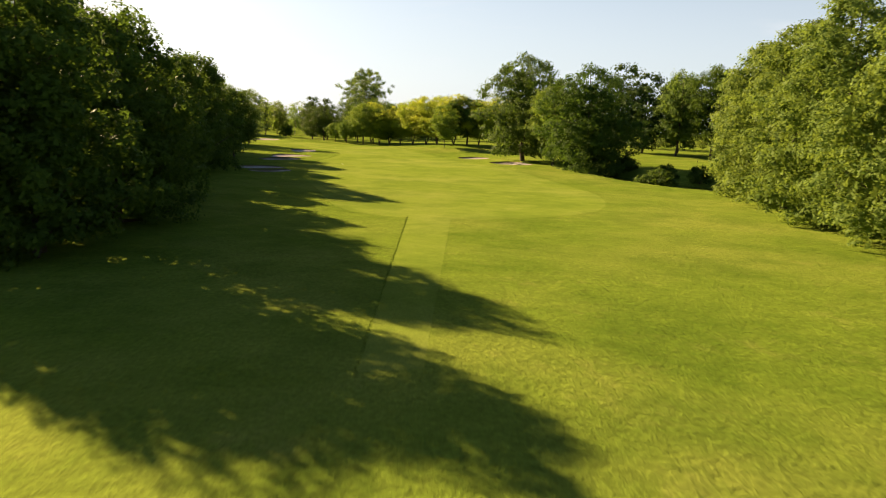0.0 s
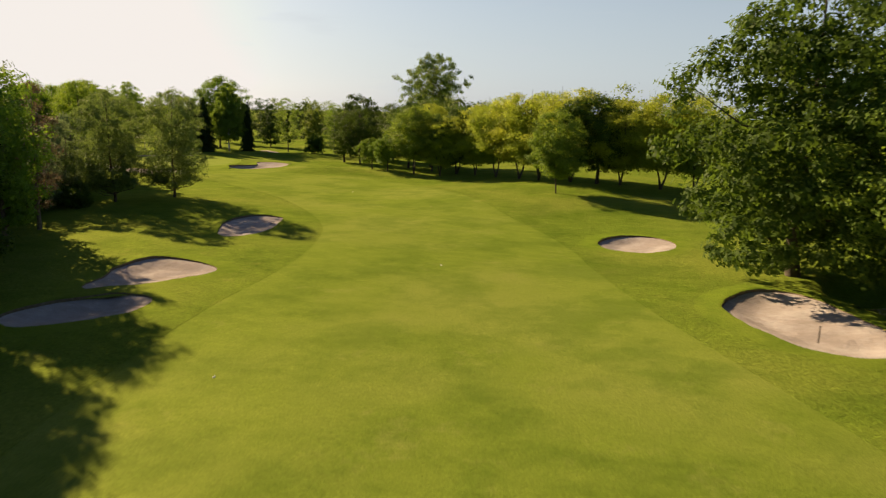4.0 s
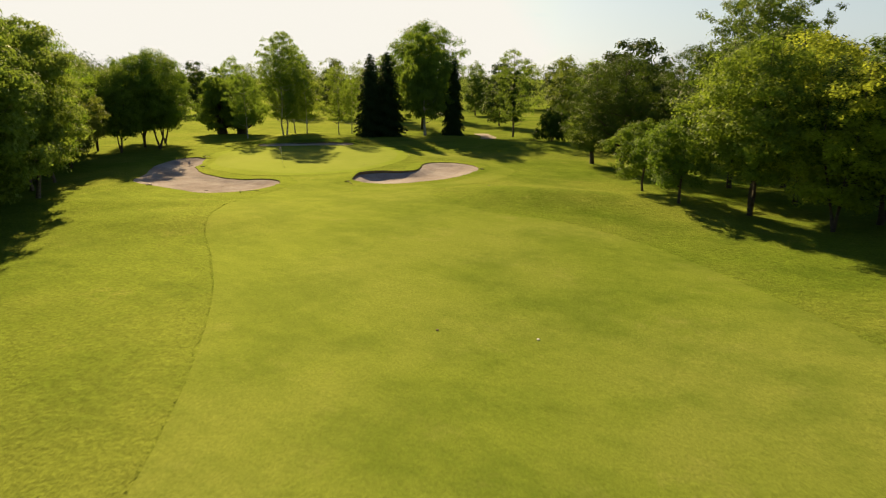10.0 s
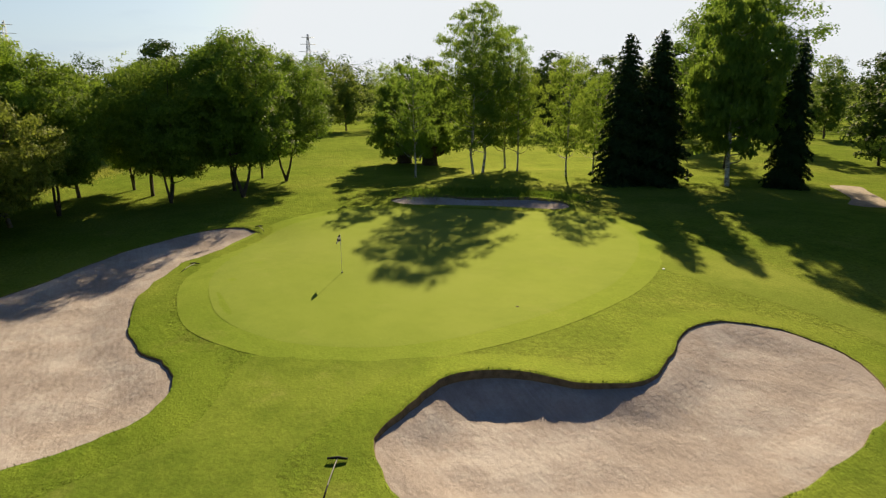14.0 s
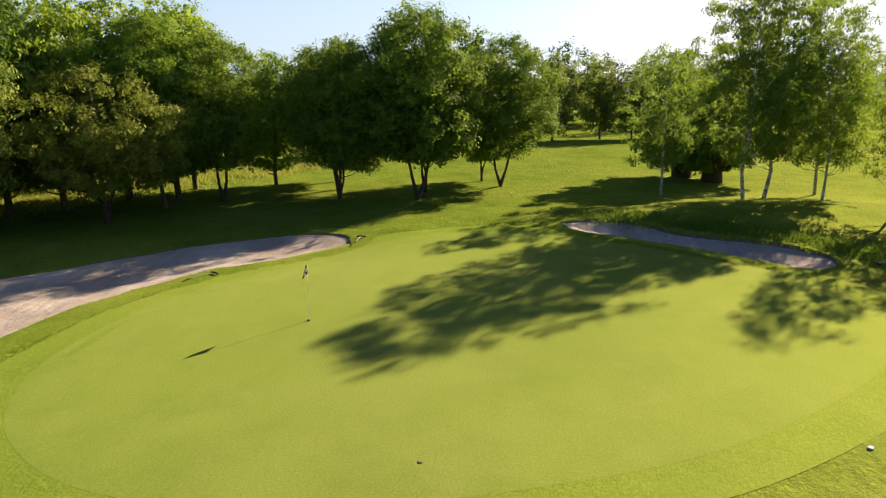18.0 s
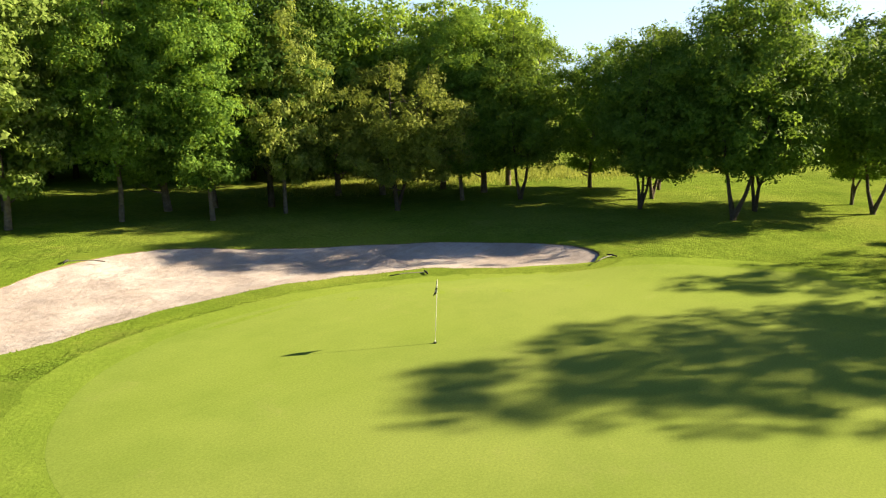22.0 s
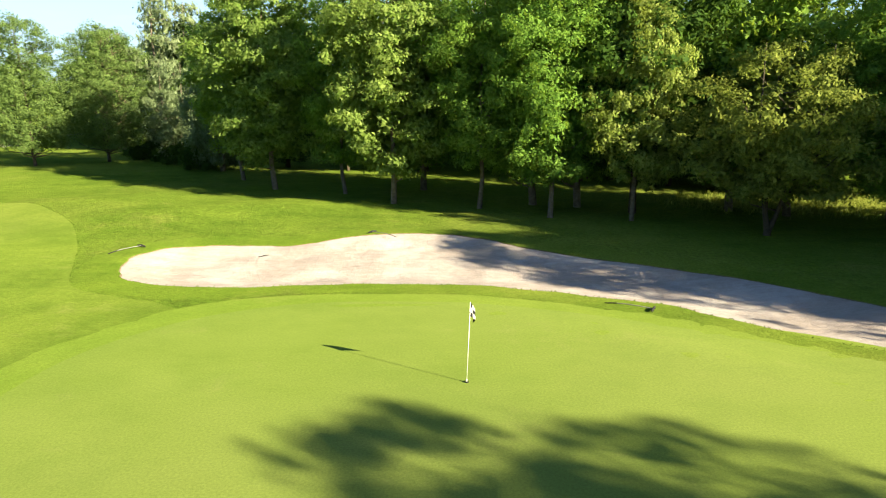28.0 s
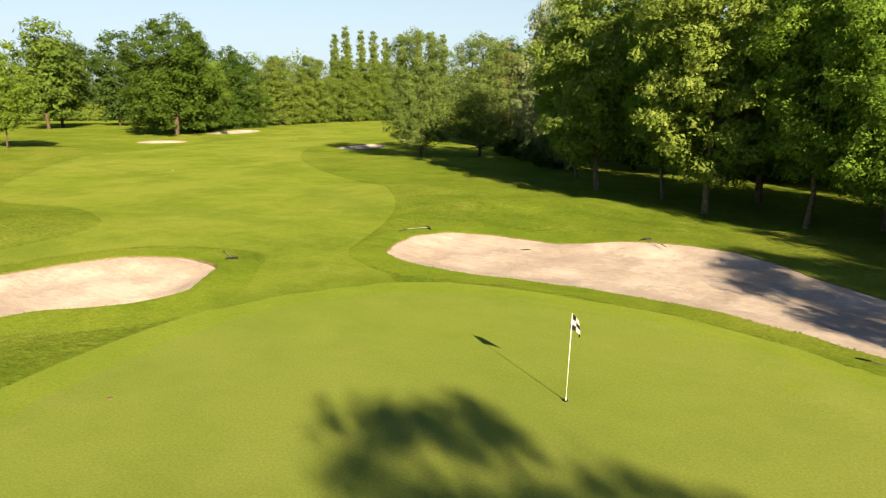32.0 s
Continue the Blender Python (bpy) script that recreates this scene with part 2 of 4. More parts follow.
M_STEEL = plain("galvanised_steel", (0.4, 0.4, 0.4), 0.5, 0.8)


def birch_bark():
    m, n, l, b = base_mat("birch_bark", 0.7)
    co = n.new("ShaderNodeTexCoord").outputs["Object"]
    f = noise_node(n, l, co, 3.0, 4, 0.7, (1, 1, 4, 0))
    l.new(ramp(n, l, f, [(0.42, (0.06, 0.05, 0.04)), (0.5, (0.5, 0.48, 0.44)), (0.8, (0.66, 0.64, 0.6))]), b.inputs["Base Color"])
    return m


M_BIRCH = birch_bark()


def leaf_mat(name, dark, light, through, share=0.4, gloss=0.65):
    """Leaves: each a little different, and letting some light through."""
    m, n, l, b = base_mat(name, gloss, 0.06)
    dark, light, through = cool(dark), cool(light), cool(through)
    rnd = n.new("ShaderNodeNewGeometry").outputs["Random Per Island"]
    obr = n.new("ShaderNodeObjectInfo").outputs["Random"]
    col = ramp(n, l, rnd, [(0.0, dark), (0.55, tuple((a + c) / 2 for a, c in zip(dark, light))), (1.0, light)])
    tint = ramp(n, l, obr, [(0.0, (0.82, 0.9, 0.85)), (1.0, (1.15, 1.08, 1.0))])
    col = mix(n, l, 1.0, col, tint, "MULTIPLY")
    l.new(col, b.inputs["Base Color"])
    tr = n.new("ShaderNodeBsdfTranslucent")
    l.new(mix(n, l, 1.0, tint, mix(n, l, rnd, tuple(c * 0.75 for c in through), through), "MULTIPLY"), tr.inputs["Color"])
    mx = n.new("ShaderNodeMixShader")
    mx.inputs[0].default_value = share * 0.78
    l.new(b.outputs[0], mx.inputs[1])
    l.new(tr.outputs[0], mx.inputs[2])
    l.new(mx.outputs[0], n["Material Output"].inputs["Surface"])
    return m


L_MAPLE = leaf_mat("maple_leaves", (0.092, 0.165, 0.022), (0.215, 0.310, 0.046), (0.37, 0.50, 0.04), 0.45)
L_LIME = leaf_mat("lime_leaves", (0.110, 0.160, 0.022), (0.270, 0.310, 0.072), (0.40, 0.48, 0.06), 0.45)
L_GOLD = leaf_mat("golden_leaves", (0.145, 0.195, 0.017), (0.310, 0.350, 0.036), (0.56, 0.59, 0.06), 0.62)
L_OAK = leaf_mat("oak_leaves", (0.034, 0.064, 0.009), (0.074, 0.116, 0.015), (0.18, 0.27, 0.03), 0.36)
L_FAR = leaf_mat("far_wood_leaves", (0.034, 0.062, 0.014), (0.070, 0.105, 0.022), (0.10, 0.15, 0.02), 0.25)
L_HORN = leaf_mat("hornbeam_leaves", (0.074, 0.128, 0.017), (0.158, 0.228, 0.032), (0.29, 0.40, 0.04), 0.43)
L_BANK = leaf_mat("walnut_leaves", (0.070, 0.110, 0.018), (0.150, 0.200, 0.036), (0.28, 0.36, 0.05), 0.38)
L_RUST = leaf_mat("plum_leaves", (0.100, 0.135, 0.022), (0.220, 0.245, 0.042), (0.30, 0.36, 0.05), 0.4)
L_BIRCH = leaf_mat("birch_leaves", (0.080, 0.130, 0.018), (0.155, 0.210, 0.032), (0.33, 0.44, 0.05), 0.48)
L_WILLOW = leaf_mat("willow_leaves", (0.105, 0.140, 0.055), (0.190, 0.225, 0.110), (0.34, 0.42, 0.14), 0.35)
L_SPRUCE = leaf_mat("spruce_needles", (0.018, 0.036, 0.010), (0.038, 0.064, 0.018), (0.05, 0.08, 0.015), 0.15)
L_PINE = leaf_mat("pine_needles", (0.040, 0.072, 0.012), (0.085, 0.125, 0.022), (0.14, 0.20, 0.02), 0.3)
L_ALDER = leaf_mat("alder_leaves", (0.085, 0.125, 0.032), (0.165, 0.210, 0.055), (0.32, 0.40, 0.08), 0.42)
L_BROWN = leaf_mat("withered_leaves", (0.17, 0.12, 0.06), (0.30, 0.21, 0.11), (0.24, 0.15, 0.07), 0.3)
L_FIELD = leaf_mat("long_grass_blades", (0.16, 0.20, 0.02), (0.30, 0.31, 0.07), (0.40, 0.42, 0.07), 0.45)

# ---- the lie of the land ----
def smooth(a, b, v):
    t = np.clip((np.asarray(v, float) - a) / (b - a), 0, 1)
    return t * t * (3 - 2 * t)


def hill(x, y, cx, cy, rx, ry, h, turn=0.0):
    c, s = math.cos(turn), math.sin(turn)
    u, v = ((x - cx) * c + (y - cy) * s) / rx, (-(x - cx) * s + (y - cy) * c) / ry
    return h * np.exp(-(u * u + v * v))


HOLLOW = [(-91.5, 209), (-94, 210.3), (-97.5, 210.8), (-102, 211), (-108, 215), (-112, 219)]
DITCH = [(16.5, 147), (21, 137), (26.3, 125), (31, 114.5), (37, 108.5), (46, 105), (60, 98), (82, 80)]


def off_line(x, y, line):
    """Distance from a line of points."""
    x, y = np.asarray(x, float), np.asarray(y, float)
    best = np.full(np.broadcast(x, y).shape, 1e9)
    for (ax, ay), (bx, by) in zip(line, line[1:]):
        dx, dy = bx - ax, by - ay
        k = np.clip(((x - ax) * dx + (y - ay) * dy) / (dx * dx + dy * dy), 0, 1)
        best = np.minimum(best, np.hypot(x - ax - k * dx, y - ay - k * dy))
    return best


def land(x, y):
    x, y = np.asarray(x, float), np.asarray(y, float)
    z = 1.8 * smooth(-45, -5, x) * smooth(172, 205, y)
    z = z + 0.7 * smooth(-10, 15, x) * smooth(90, 135, y) * (1 - smooth(172, 205, y))
    z = z + hill(x, y, -63, 172, 14, 14, 0.6) + hill(x, y, -61, 222, 9, 5, 0.9, 0.3)
    z = z + hill(x, y, -126, 247, 7, 14, 0.75, 0.35) + hill(x, y, -77, 196, 7, 4, 0.5, 0.6) + hill(x, y, -86, 198, 10, 3, 0.45, 0.5)
    z = z + 0.09 * smooth(30, 18, np.hypot(x + 102, y - 231)) + hill(x, y, -92, 262, 9, 6, 0.6)
    z = z + 0.22 * np.sin(x * 0.085 + 1.3) * np.sin(y * 0.07) * smooth(16, 40, np.hypot(x + 100, y - 228))
    z = z - 0.42 * smooth(7.0, 2.0, off_line(x, y, HOLLOW))
    z = z - 1.7 * smooth(5.6, 2.6, off_line(x, y, DITCH))
    far = np.hypot(x + 40, y - 140)
    return z + 2.2 * smooth(260, 900, far)


def ground_z(x, y):
    return float(land(x, y))


def spline(points, step=0.5):
    """A closed smooth outline through points."""
    p = np.array(points, float)
    n, out = len(p), []
    for i in range(n):
        a, b, c, d = p[i - 1], p[i], p[(i + 1) % n], p[(i + 2) % n]
        k = max(2, int(np.hypot(*(c - b)) / step))
        for t in np.arange(k) / k:
            out.append(0.5 * (2 * b + (c - a) * t + (2 * a - 5 * b + 4 * c - d) * t * t + (3 * b - a - 3 * c + d) * t ** 3))
    return np.array(out)


def inside(px, py, poly):
    px, py = np.asarray(px, float), np.asarray(py, float)
    res = np.zeros(px.shape, bool)
    x1, y1 = poly[:, 0], poly[:, 1]
    x2, y2 = np.roll(x1, -1), np.roll(y1, -1)
    for a, b, c, d in zip(x1, y1, x2, y2):
        if b != d:
            hit = ((b > py) != (d > py)) & (px < (c - a) * (py - b) / (d - b) + a)
            res ^= hit
    return res


def outwards(poly):
    t = np.roll(poly, -1, 0) - np.roll(poly, 1, 0)
    t /= np.linalg.norm(t, axis=1)[:, None] + 1e-9
    nrm = np.stack([t[:, 1], -t[:, 0]], 1)
    area = np.sum(poly[:, 0] * np.roll(poly[:, 1], -1) - np.roll(poly[:, 0], -1) * poly[:, 1])
    return nrm if area > 0 else -nrm


FAIRWAY = [(-4.4, 61), (-1, 58), (2, 57.3), (6.4, 57.6), (13.6, 61.5), (20, 70), (21, 84), (17, 98), (9, 116), (1, 134), (-4.5, 149), (-7, 157),
           (-11, 166), (-16, 175), (-22, 186), (-30, 197), (-39, 206), (-47, 211.5), (-55, 214), (-61, 213.3), (-67, 215), (-70, 217), (-71.4, 220.5),
           (-71.2, 227), (-71.6, 232), (-73.5, 237), (-78, 240.5), (-84, 243.5), (-92, 246), (-97.5, 245.6), (-94.6, 240.4), (-88, 240.4), (-82, 240.3), (-77.5, 237.8),
           (-74.6, 232), (-73.9, 226.4), (-74.7, 221.4), (-76.5, 217.8), (-80.6, 216.3), (-83, 217), (-85.5, 221), (-87.5, 225), (-90, 221), (-90.5, 217.5),
           (-88, 216), (-85.4, 214.3), (-83.6, 210.5), (-81.8, 206.4), (-78.8, 201.4), (-73, 195.8), (-65, 191), (-57.5, 186), (-48.3, 178.2), (-40, 169),
           (-35, 161.7), (-32, 155.5), (-29.5, 146.7), (-28.5, 139), (-28, 130), (-26, 118), (-21, 101), (-14, 82), (-8, 68)]
GREEN = [(-92.8, 217.8), (-95.2, 217), (-98.1, 216.9), (-102, 217.4), (-105.7, 218.6), (-109.4, 220.4), (-112.6, 222.8), (-116, 227.5), (-116.8, 232),
         (-113.5, 239.2), (-110.5, 243.2), (-107.5, 245.6), (-104, 246), (-100.2, 244.6), (-97.1, 242.3), (-94.2, 239.2), (-91.7, 235.7), (-90.1, 232.1),
         (-89.2, 229.3), (-88.7, 226.7), (-88.6, 224.2), (-89, 222), (-89.9, 220.3), (-91.2, 218.8)]
BUNKERS = {
    "greenside_a": [(-86.3, 212.4), (-85.6, 209.5), (-86.4, 207.3), (-88.8, 205.9), (-92.5, 205.6), (-95.4, 204.6), (-98.8, 204.4), (-102.2, 205.6), (-106.3, 209.2), (-110.6, 212.3),
                    (-114.4, 216), (-116, 218.6), (-116.2, 220.6), (-115.2, 222), (-113.4, 222.1), (-111, 219.9), (-107.5, 216.6), (-102.2, 214.1), (-98, 213.4), (-94, 213.5),
                    (-91.5, 214.4), (-89, 214.4), (-87.2, 213.6)],
    "greenside_b": [(-82.5, 219.3), (-83.6, 220.5), (-85.1, 223), (-84.4, 225.3), (-82.6, 227), (-82.1, 228.8), (-83.1, 231.2), (-85.1, 234.2), (-85.3, 236.2), (-83.4, 237.5), (-80.6, 237.6),
                    (-77.9, 235.9), (-76.6, 233.3), (-75.8, 230.2), (-75.3, 226.4), (-75.8, 223.9), (-76.4, 221.8), (-77.2, 220.2), (-78.6, 219.2), (-80.5, 218.7)],
    "back": [(-119.1, 234.4), (-120.1, 236.4), (-119.4, 238.9), (-117, 241.4), (-116, 244.5), (-114.7, 247), (-112.5, 247.9), (-110.6, 246.9), (-110.5, 244.9), (-112, 241.9), (-114.3, 239.3), (-116.6, 236)],
    "left_mid": [(-41, 151.4), (-43.4, 154.9), (-45.1, 159.1), (-45.1, 162.5), (-43.9, 164.4), (-41.4, 163.9), (-40.1, 162.5), (-39, 159.4), (-38.1, 155.9), (-38.2, 153.4), (-39.3, 151.4)],
    "left_pair_far": [(-39, 131.4), (-40.2, 134.6), (-41.1, 137.5), (-41.3, 140.1), (-40, 141.4), (-36.9, 141), (-33.6, 139.6), (-33.3, 137.7), (-34.8, 135.1), (-36.6, 132.7)],
    "left_pair_near": [(-39, 124.6), (-38.6, 127.6), (-36.9, 129.9), (-35.8, 131.1), (-33.9, 131.3), (-32.6, 130.6), (-32, 129), (-32.4, 127.2), (-34, 125.2), (-36.5, 123.4)],
    "left_first_far": [(-33.3, 102), (-34.3, 105.6), (-33, 108.3), (-29.8, 109.1), (-27.3, 107.3), (-26.8, 105.3), (-28.2, 103.4), (-30.9, 101)],
    "left_first_near": [(-29.1, 97.1), (-29.6, 99.6), (-27.9, 101.7), (-25.6, 102.7), (-24.1, 101.5), (-23.2, 98.9), (-24.2, 95.9), (-25.6, 94.5), (-27.4, 95.3)],
    "right_far": [(-5, 163), (-3.8, 166), (-1.7, 167.3), (0.9, 166.5), (2.4, 164), (2.5, 161.8), (1.4, 159.7), (-0.4, 158.4), (-3, 158.8), (-4.7, 160.6)],
    "right_near": [(3.9, 140), (5.8, 144.5), (8.4, 145.5), (10.4, 143.5), (12, 138), (12.8, 133.5), (10.3, 131), (7.3, 131.8), (5.3, 135)],
}
OUTLINES = {k: spline(v, 0.45) for k, v in BUNKERS.items()}


def mesh_object(name, verts, faces, mat, parent=None, smooth_shade=True):
    me = bpy.data.meshes.new(name)
    me.from_pydata([tuple(map(float, v)) for v in verts], [], [tuple(map(int, f)) for f in faces])
    me.materials.append(mat)
    if smooth_shade:
        me.polygons.foreach_set("use_smooth", [True] * len(me.polygons))
    ob = new(name, me)
    ob.parent = parent
    return ob


def stretch_axis(lo, hi, step, far, grow=1.35):
    core = list(np.arange(lo, hi + step / 2, step))
    a, d = [], step
    while not a or a[-1] < far:
        d *= grow
        a.append((a[-1] if a else 0) + d)
    return np.array([lo - v for v in reversed(a)] + core + [core[-1] + v for v in a])


def build_ground():
    xs, ys = stretch_axis(-165, 70, 1.2, 3200), stretch_axis(-8, 300, 1.2, 3200)
    gx, gy = np.meshgrid(xs, ys)
    gz = land(gx, gy)
    for poly, drop in ((spline(FAIRWAY, 1.0), 0.12), (spline(GREEN, 1.0), 0.12)):
        inner = inside(gx, gy, poly)
        edge = np.zeros(gx.shape)
        near = (gx > poly[:, 0].min() - 2) & (gx < poly[:, 0].max() + 2) & (gy > poly[:, 1].min() - 2) & (gy < poly[:, 1].max() + 2) & inner
        edge[near] = smooth(1.0, 2.6, off_line(gx[near], gy[near], [tuple(p) for p in poly] + [tuple(poly[0])]))
        gz = gz - drop * edge
    keep = np.ones((len(ys) - 1, len(xs) - 1), bool)
    for poly in OUTLINES.values():
        hole = inside(gx, gy, poly + 0.2 * outwards(poly))
        keep &= ~(hole[:-1, :-1] | hole[1:, :-1] | hole[:-1, 1:] | hole[1:, 1:])
    idx = np.arange(gx.size).reshape(gx.shape)
    quads = np.stack([idx[:-1, :-1], idx[:-1, 1:], idx[1:, 1:], idx[1:, :-1]], -1)[keep]
    ob = mesh_object("ground", np.stack([gx.ravel(), gy.ravel(), gz.ravel()], 1), quads, M_ROUGH)
    return tagged(ob, "mown green rough grass of a golf course with worn patches", "grass", kind="structure")


build_ground()


def draped(name, outline, lift, step, mat, rim=0.008):
    """A sheet of turf that follows the land inside an outline."""
    from mathutils.geometry import delaunay_2d_cdt
    poly = np.array(outline)
    gx, gy = np.meshgrid(np.arange(poly[:, 0].min(), poly[:, 0].max(), step), np.arange(poly[:, 1].min(), poly[:, 1].max(), step))
    gx, gy = gx.ravel() + (np.arange(gx.size) % 7) * 0.013, gy.ravel() + (np.arange(gy.size) % 5) * 0.017
    ok = inside(gx, gy, poly - 0.35 * step * outwards(poly))
    pts = [Vector(p) for p in poly] + [Vector(p) for p in np.stack([gx[ok], gy[ok]], 1)]
    n = len(poly)
    vs, _, fs, *_ = delaunay_2d_cdt(pts, [], [list(range(n))], 1, 1e-5)
    v = np.array([tuple(p) for p in vs])
    edge = off_line(v[:, 0], v[:, 1], [tuple(p) for p in poly] + [tuple(poly[0])])
    z = land(v[:, 0], v[:, 1]) + rim + (lift - rim) * smooth(0.0, 0.8, edge)
    faces = []
    for f in fs:
        a, b, c = (v[i] for i in f[:3])
        up = (b[0] - a[0]) * (c[1] - a[1]) - (b[1] - a[1]) * (c[0] - a[0]) > 0
        faces.append(f if up else f[::-1])
    return mesh_object(name, np.column_stack([v, z]), faces, mat)


tagged(draped("fairway", spline(FAIRWAY, 1.0), 0.013, 1.3, M_FAIRWAY, 0.006), "closely mown light green fairway between rough grass", "fairway", kind="structure")
G_OUT = spline(GREEN, 0.7)
tagged(draped("green_collar", G_OUT + 1.5 * outwards(G_OUT), 0.022, 1.0, M_COLLAR, 0.010), "short mown collar of grass round the putting green", "collar", kind="structure")
tagged(draped("putting_green", G_OUT, 0.032, 1.0, M_GREEN, 0.0245), "smooth pale green putting green, very closely mown", "putting green", kind="structure")
STRIP = np.array([(7.8 - 0.145 * (y - 22), y) for y in np.arange(20, 58.5, 1.5)] + [(9.9 - 0.10 * (y - 22), y) for y in np.arange(58.4, 20, -1.5)])
tagged(draped("mown_strip", STRIP, 0.016, 1.0, M_FAIRWAY, 0.004),
       "straight mown walking strip leading onto the fairway", "path", kind="structure")


def bunker(key, label, lip=0.06, face=0.35, towards=(-0.83, 0.56), bowl=0.22, where=None, width=1.0):
    """Sand in a shallow bowl: a low edge all round, and a steep turf face on one side."""
    from mathutils.geometry import delaunay_2d_cdt
    poly = OUTLINES[key]
    nrm, n = outwards(poly), len(poly)
    rng = np.random.default_rng(len(key) * 7 + n)
    base = new("sand_bunker")
    wob = rng.normal(0, 0.07, n)
    wob = (wob + np.roll(wob, 1) + np.roll(wob, -1)) / 2
    edge = poly + nrm * wob[:, None]
    nxt = (np.arange(n) + 1) % n
    mid = edge.mean(0)
    side = (edge - mid) @ np.array(where or towards)
    high = smooth(-0.1, 0.8, nrm @ np.array(towards)) * smooth(-0.3, 0.9, side / (np.abs(side).max() + 1e-6))
    for _ in range(16):
        high = (high + np.roll(high, 1) + np.roll(high, -1)) / 3
    drop = lip + 0.06 * high
    raised = np.minimum(0.22 * face, 0.2) * high
    rings = []
    for off, k, up in ((width * 2.35, 0.0, -0.03), (width * 1.1, 0.25, 0.016), (0.32, 0.9, 0.034), (0.07, 1.0, 0.04), (-0.03, 1.0, 0.02)):
        p = edge + nrm * off
        bumpy = rng.normal(0, 0.007, n) if up > 0 else 0
        rings.append(np.column_stack([p, land(p[:, 0], p[:, 1]) + up + raised * k + bumpy]))
    faces = [(r * n + i, r * n + n + i, r * n + n + nxt[i], r * n + nxt[i]) for r in range(len(rings) - 1) for i in range(n)]
    mesh_object("turf_lip", np.concatenate(rings), faces, M_LIP, base)
    zg = land(edge[:, 0], edge[:, 1])
    low = np.column_stack([edge - nrm * (0.06 + 0.25 * drop)[:, None], zg - drop])
    mesh_object("soil_edge", np.concatenate([rings[-1], low]), [(i, n + i, n + nxt[i], nxt[i]) for i in range(n)], M_SOIL, base)
    inner = low[:, :2] + nrm * 0.03
    st = 0.4
    gx, gy = np.meshgrid(np.arange(inner[:, 0].min(), inner[:, 0].max(), st), np.arange(inner[:, 1].min(), inner[:, 1].max(), st))
    gx, gy = gx.ravel() + 0.011, gy.ravel() + 0.007
    ok = inside(gx, gy, inner - 0.2 * nrm)
    pts = [Vector(p) for p in inner] + [Vector(p) for p in np.stack([gx[ok], gy[ok]], 1)]
    vs, _, fs, *_ = delaunay_2d_cdt(pts, [], [list(range(n))], 1, 1e-5)
    v = np.array([tuple(p) for p in vs])
    d2 = (v[:, 0, None] - inner[:, 0]) ** 2 + (v[:, 1, None] - inner[:, 1]) ** 2 + 0.01
    w = d2 ** -1.2
    rim = (w * (low[:, 2] + 0.02)).sum(1) / w.sum(1)
    d = np.sqrt(d2.min(1))
    ws = d2 ** -0.75
    steep = (ws * high).sum(1) / ws.sum(1)
    z = rim - bowl * smooth(0.1, 2.2, d) - face * steep * smooth(-0.1, 2.0, d)
    rough = smooth(0.3, 1.0, d)
    z = z + rough * (0.035 * np.sin(v[:, 0] * 2.1 + 1.7 * np.sin(v[:, 1] * 0.9)) * np.sin(v[:, 1] * 1.7) + rng.normal(0, 0.012, len(v)))
    faces = []
    for f in fs:
        a, b, e = (v[i] for i in f[:3])
        up = (b[0] - a[0]) * (e[1] - a[1]) - (b[1] - a[1]) * (e[0] - a[0]) > 0
        faces.append(f if up else f[::-1])
    mesh_object("sand", np.column_stack([v, z]), faces, M_SAND, base)
    # blades of turf hanging over the edge
    m = n * 9
    k = rng.integers(0, n, m)
    f = rng.random(m)[:, None]
    root = rings[3][k] * (1 - f) + rings[3][nxt[k]] * f
    root[:, 2] -= 0.02
    out3 = np.column_stack([nrm[k], np.zeros(m)])
    along = np.column_stack([-nrm[k][:, 1], nrm[k][:, 0], np.zeros(m)])
    tip = root - out3 * rng.uniform(-0.02, 0.11, m)[:, None] + along * rng.normal(0, 0.06, m)[:, None] + np.array([0, 0, 1.0]) * rng.uniform(-0.03, 0.09, m)[:, None]
    tri = np.stack([root - along * 0.025, root + along * 0.025, tip], 1).reshape(-1, 3)
    fringe = mesh_object("grass_fringe", tri, np.arange(m * 3).reshape(-1, 3), M_LIP, base, False)
    fringe["kind"] = "stuff"
    return tagged(base, label, "bunker", "bunkers of the hole")


bunker("greenside_a", "long curved pale sand bunker along the putting green", 0.03, 0.12, (0.2, 0.98))
bunker("greenside_b", "kidney-shaped raked sand bunker in front of the green", 0.04, 1.0, (-0.93, 0.36), 0.14, (-0.8, -0.6))
bunker("back", "narrow pink sand bunker in the shade behind the green")
bunker("left_mid", "oval sand bunker streaked by tree shadow beside the fairway")
bunker("left_pair_far", "rounded sand bunker in the rough beside the fairway")
bunker("left_pair_near", "half-shaded sand bunker in the rough beside the fairway")
bunker("left_first_far", "shaded grey-looking sand bunker under the dark wood")
bunker("left_first_near", "small shaded oval sand bunker under the dark wood")
bunker("right_far", "round sand bunker on the open side of the fairway")
bunker("right_near", "sand bunker by the ditch, partly under trees")

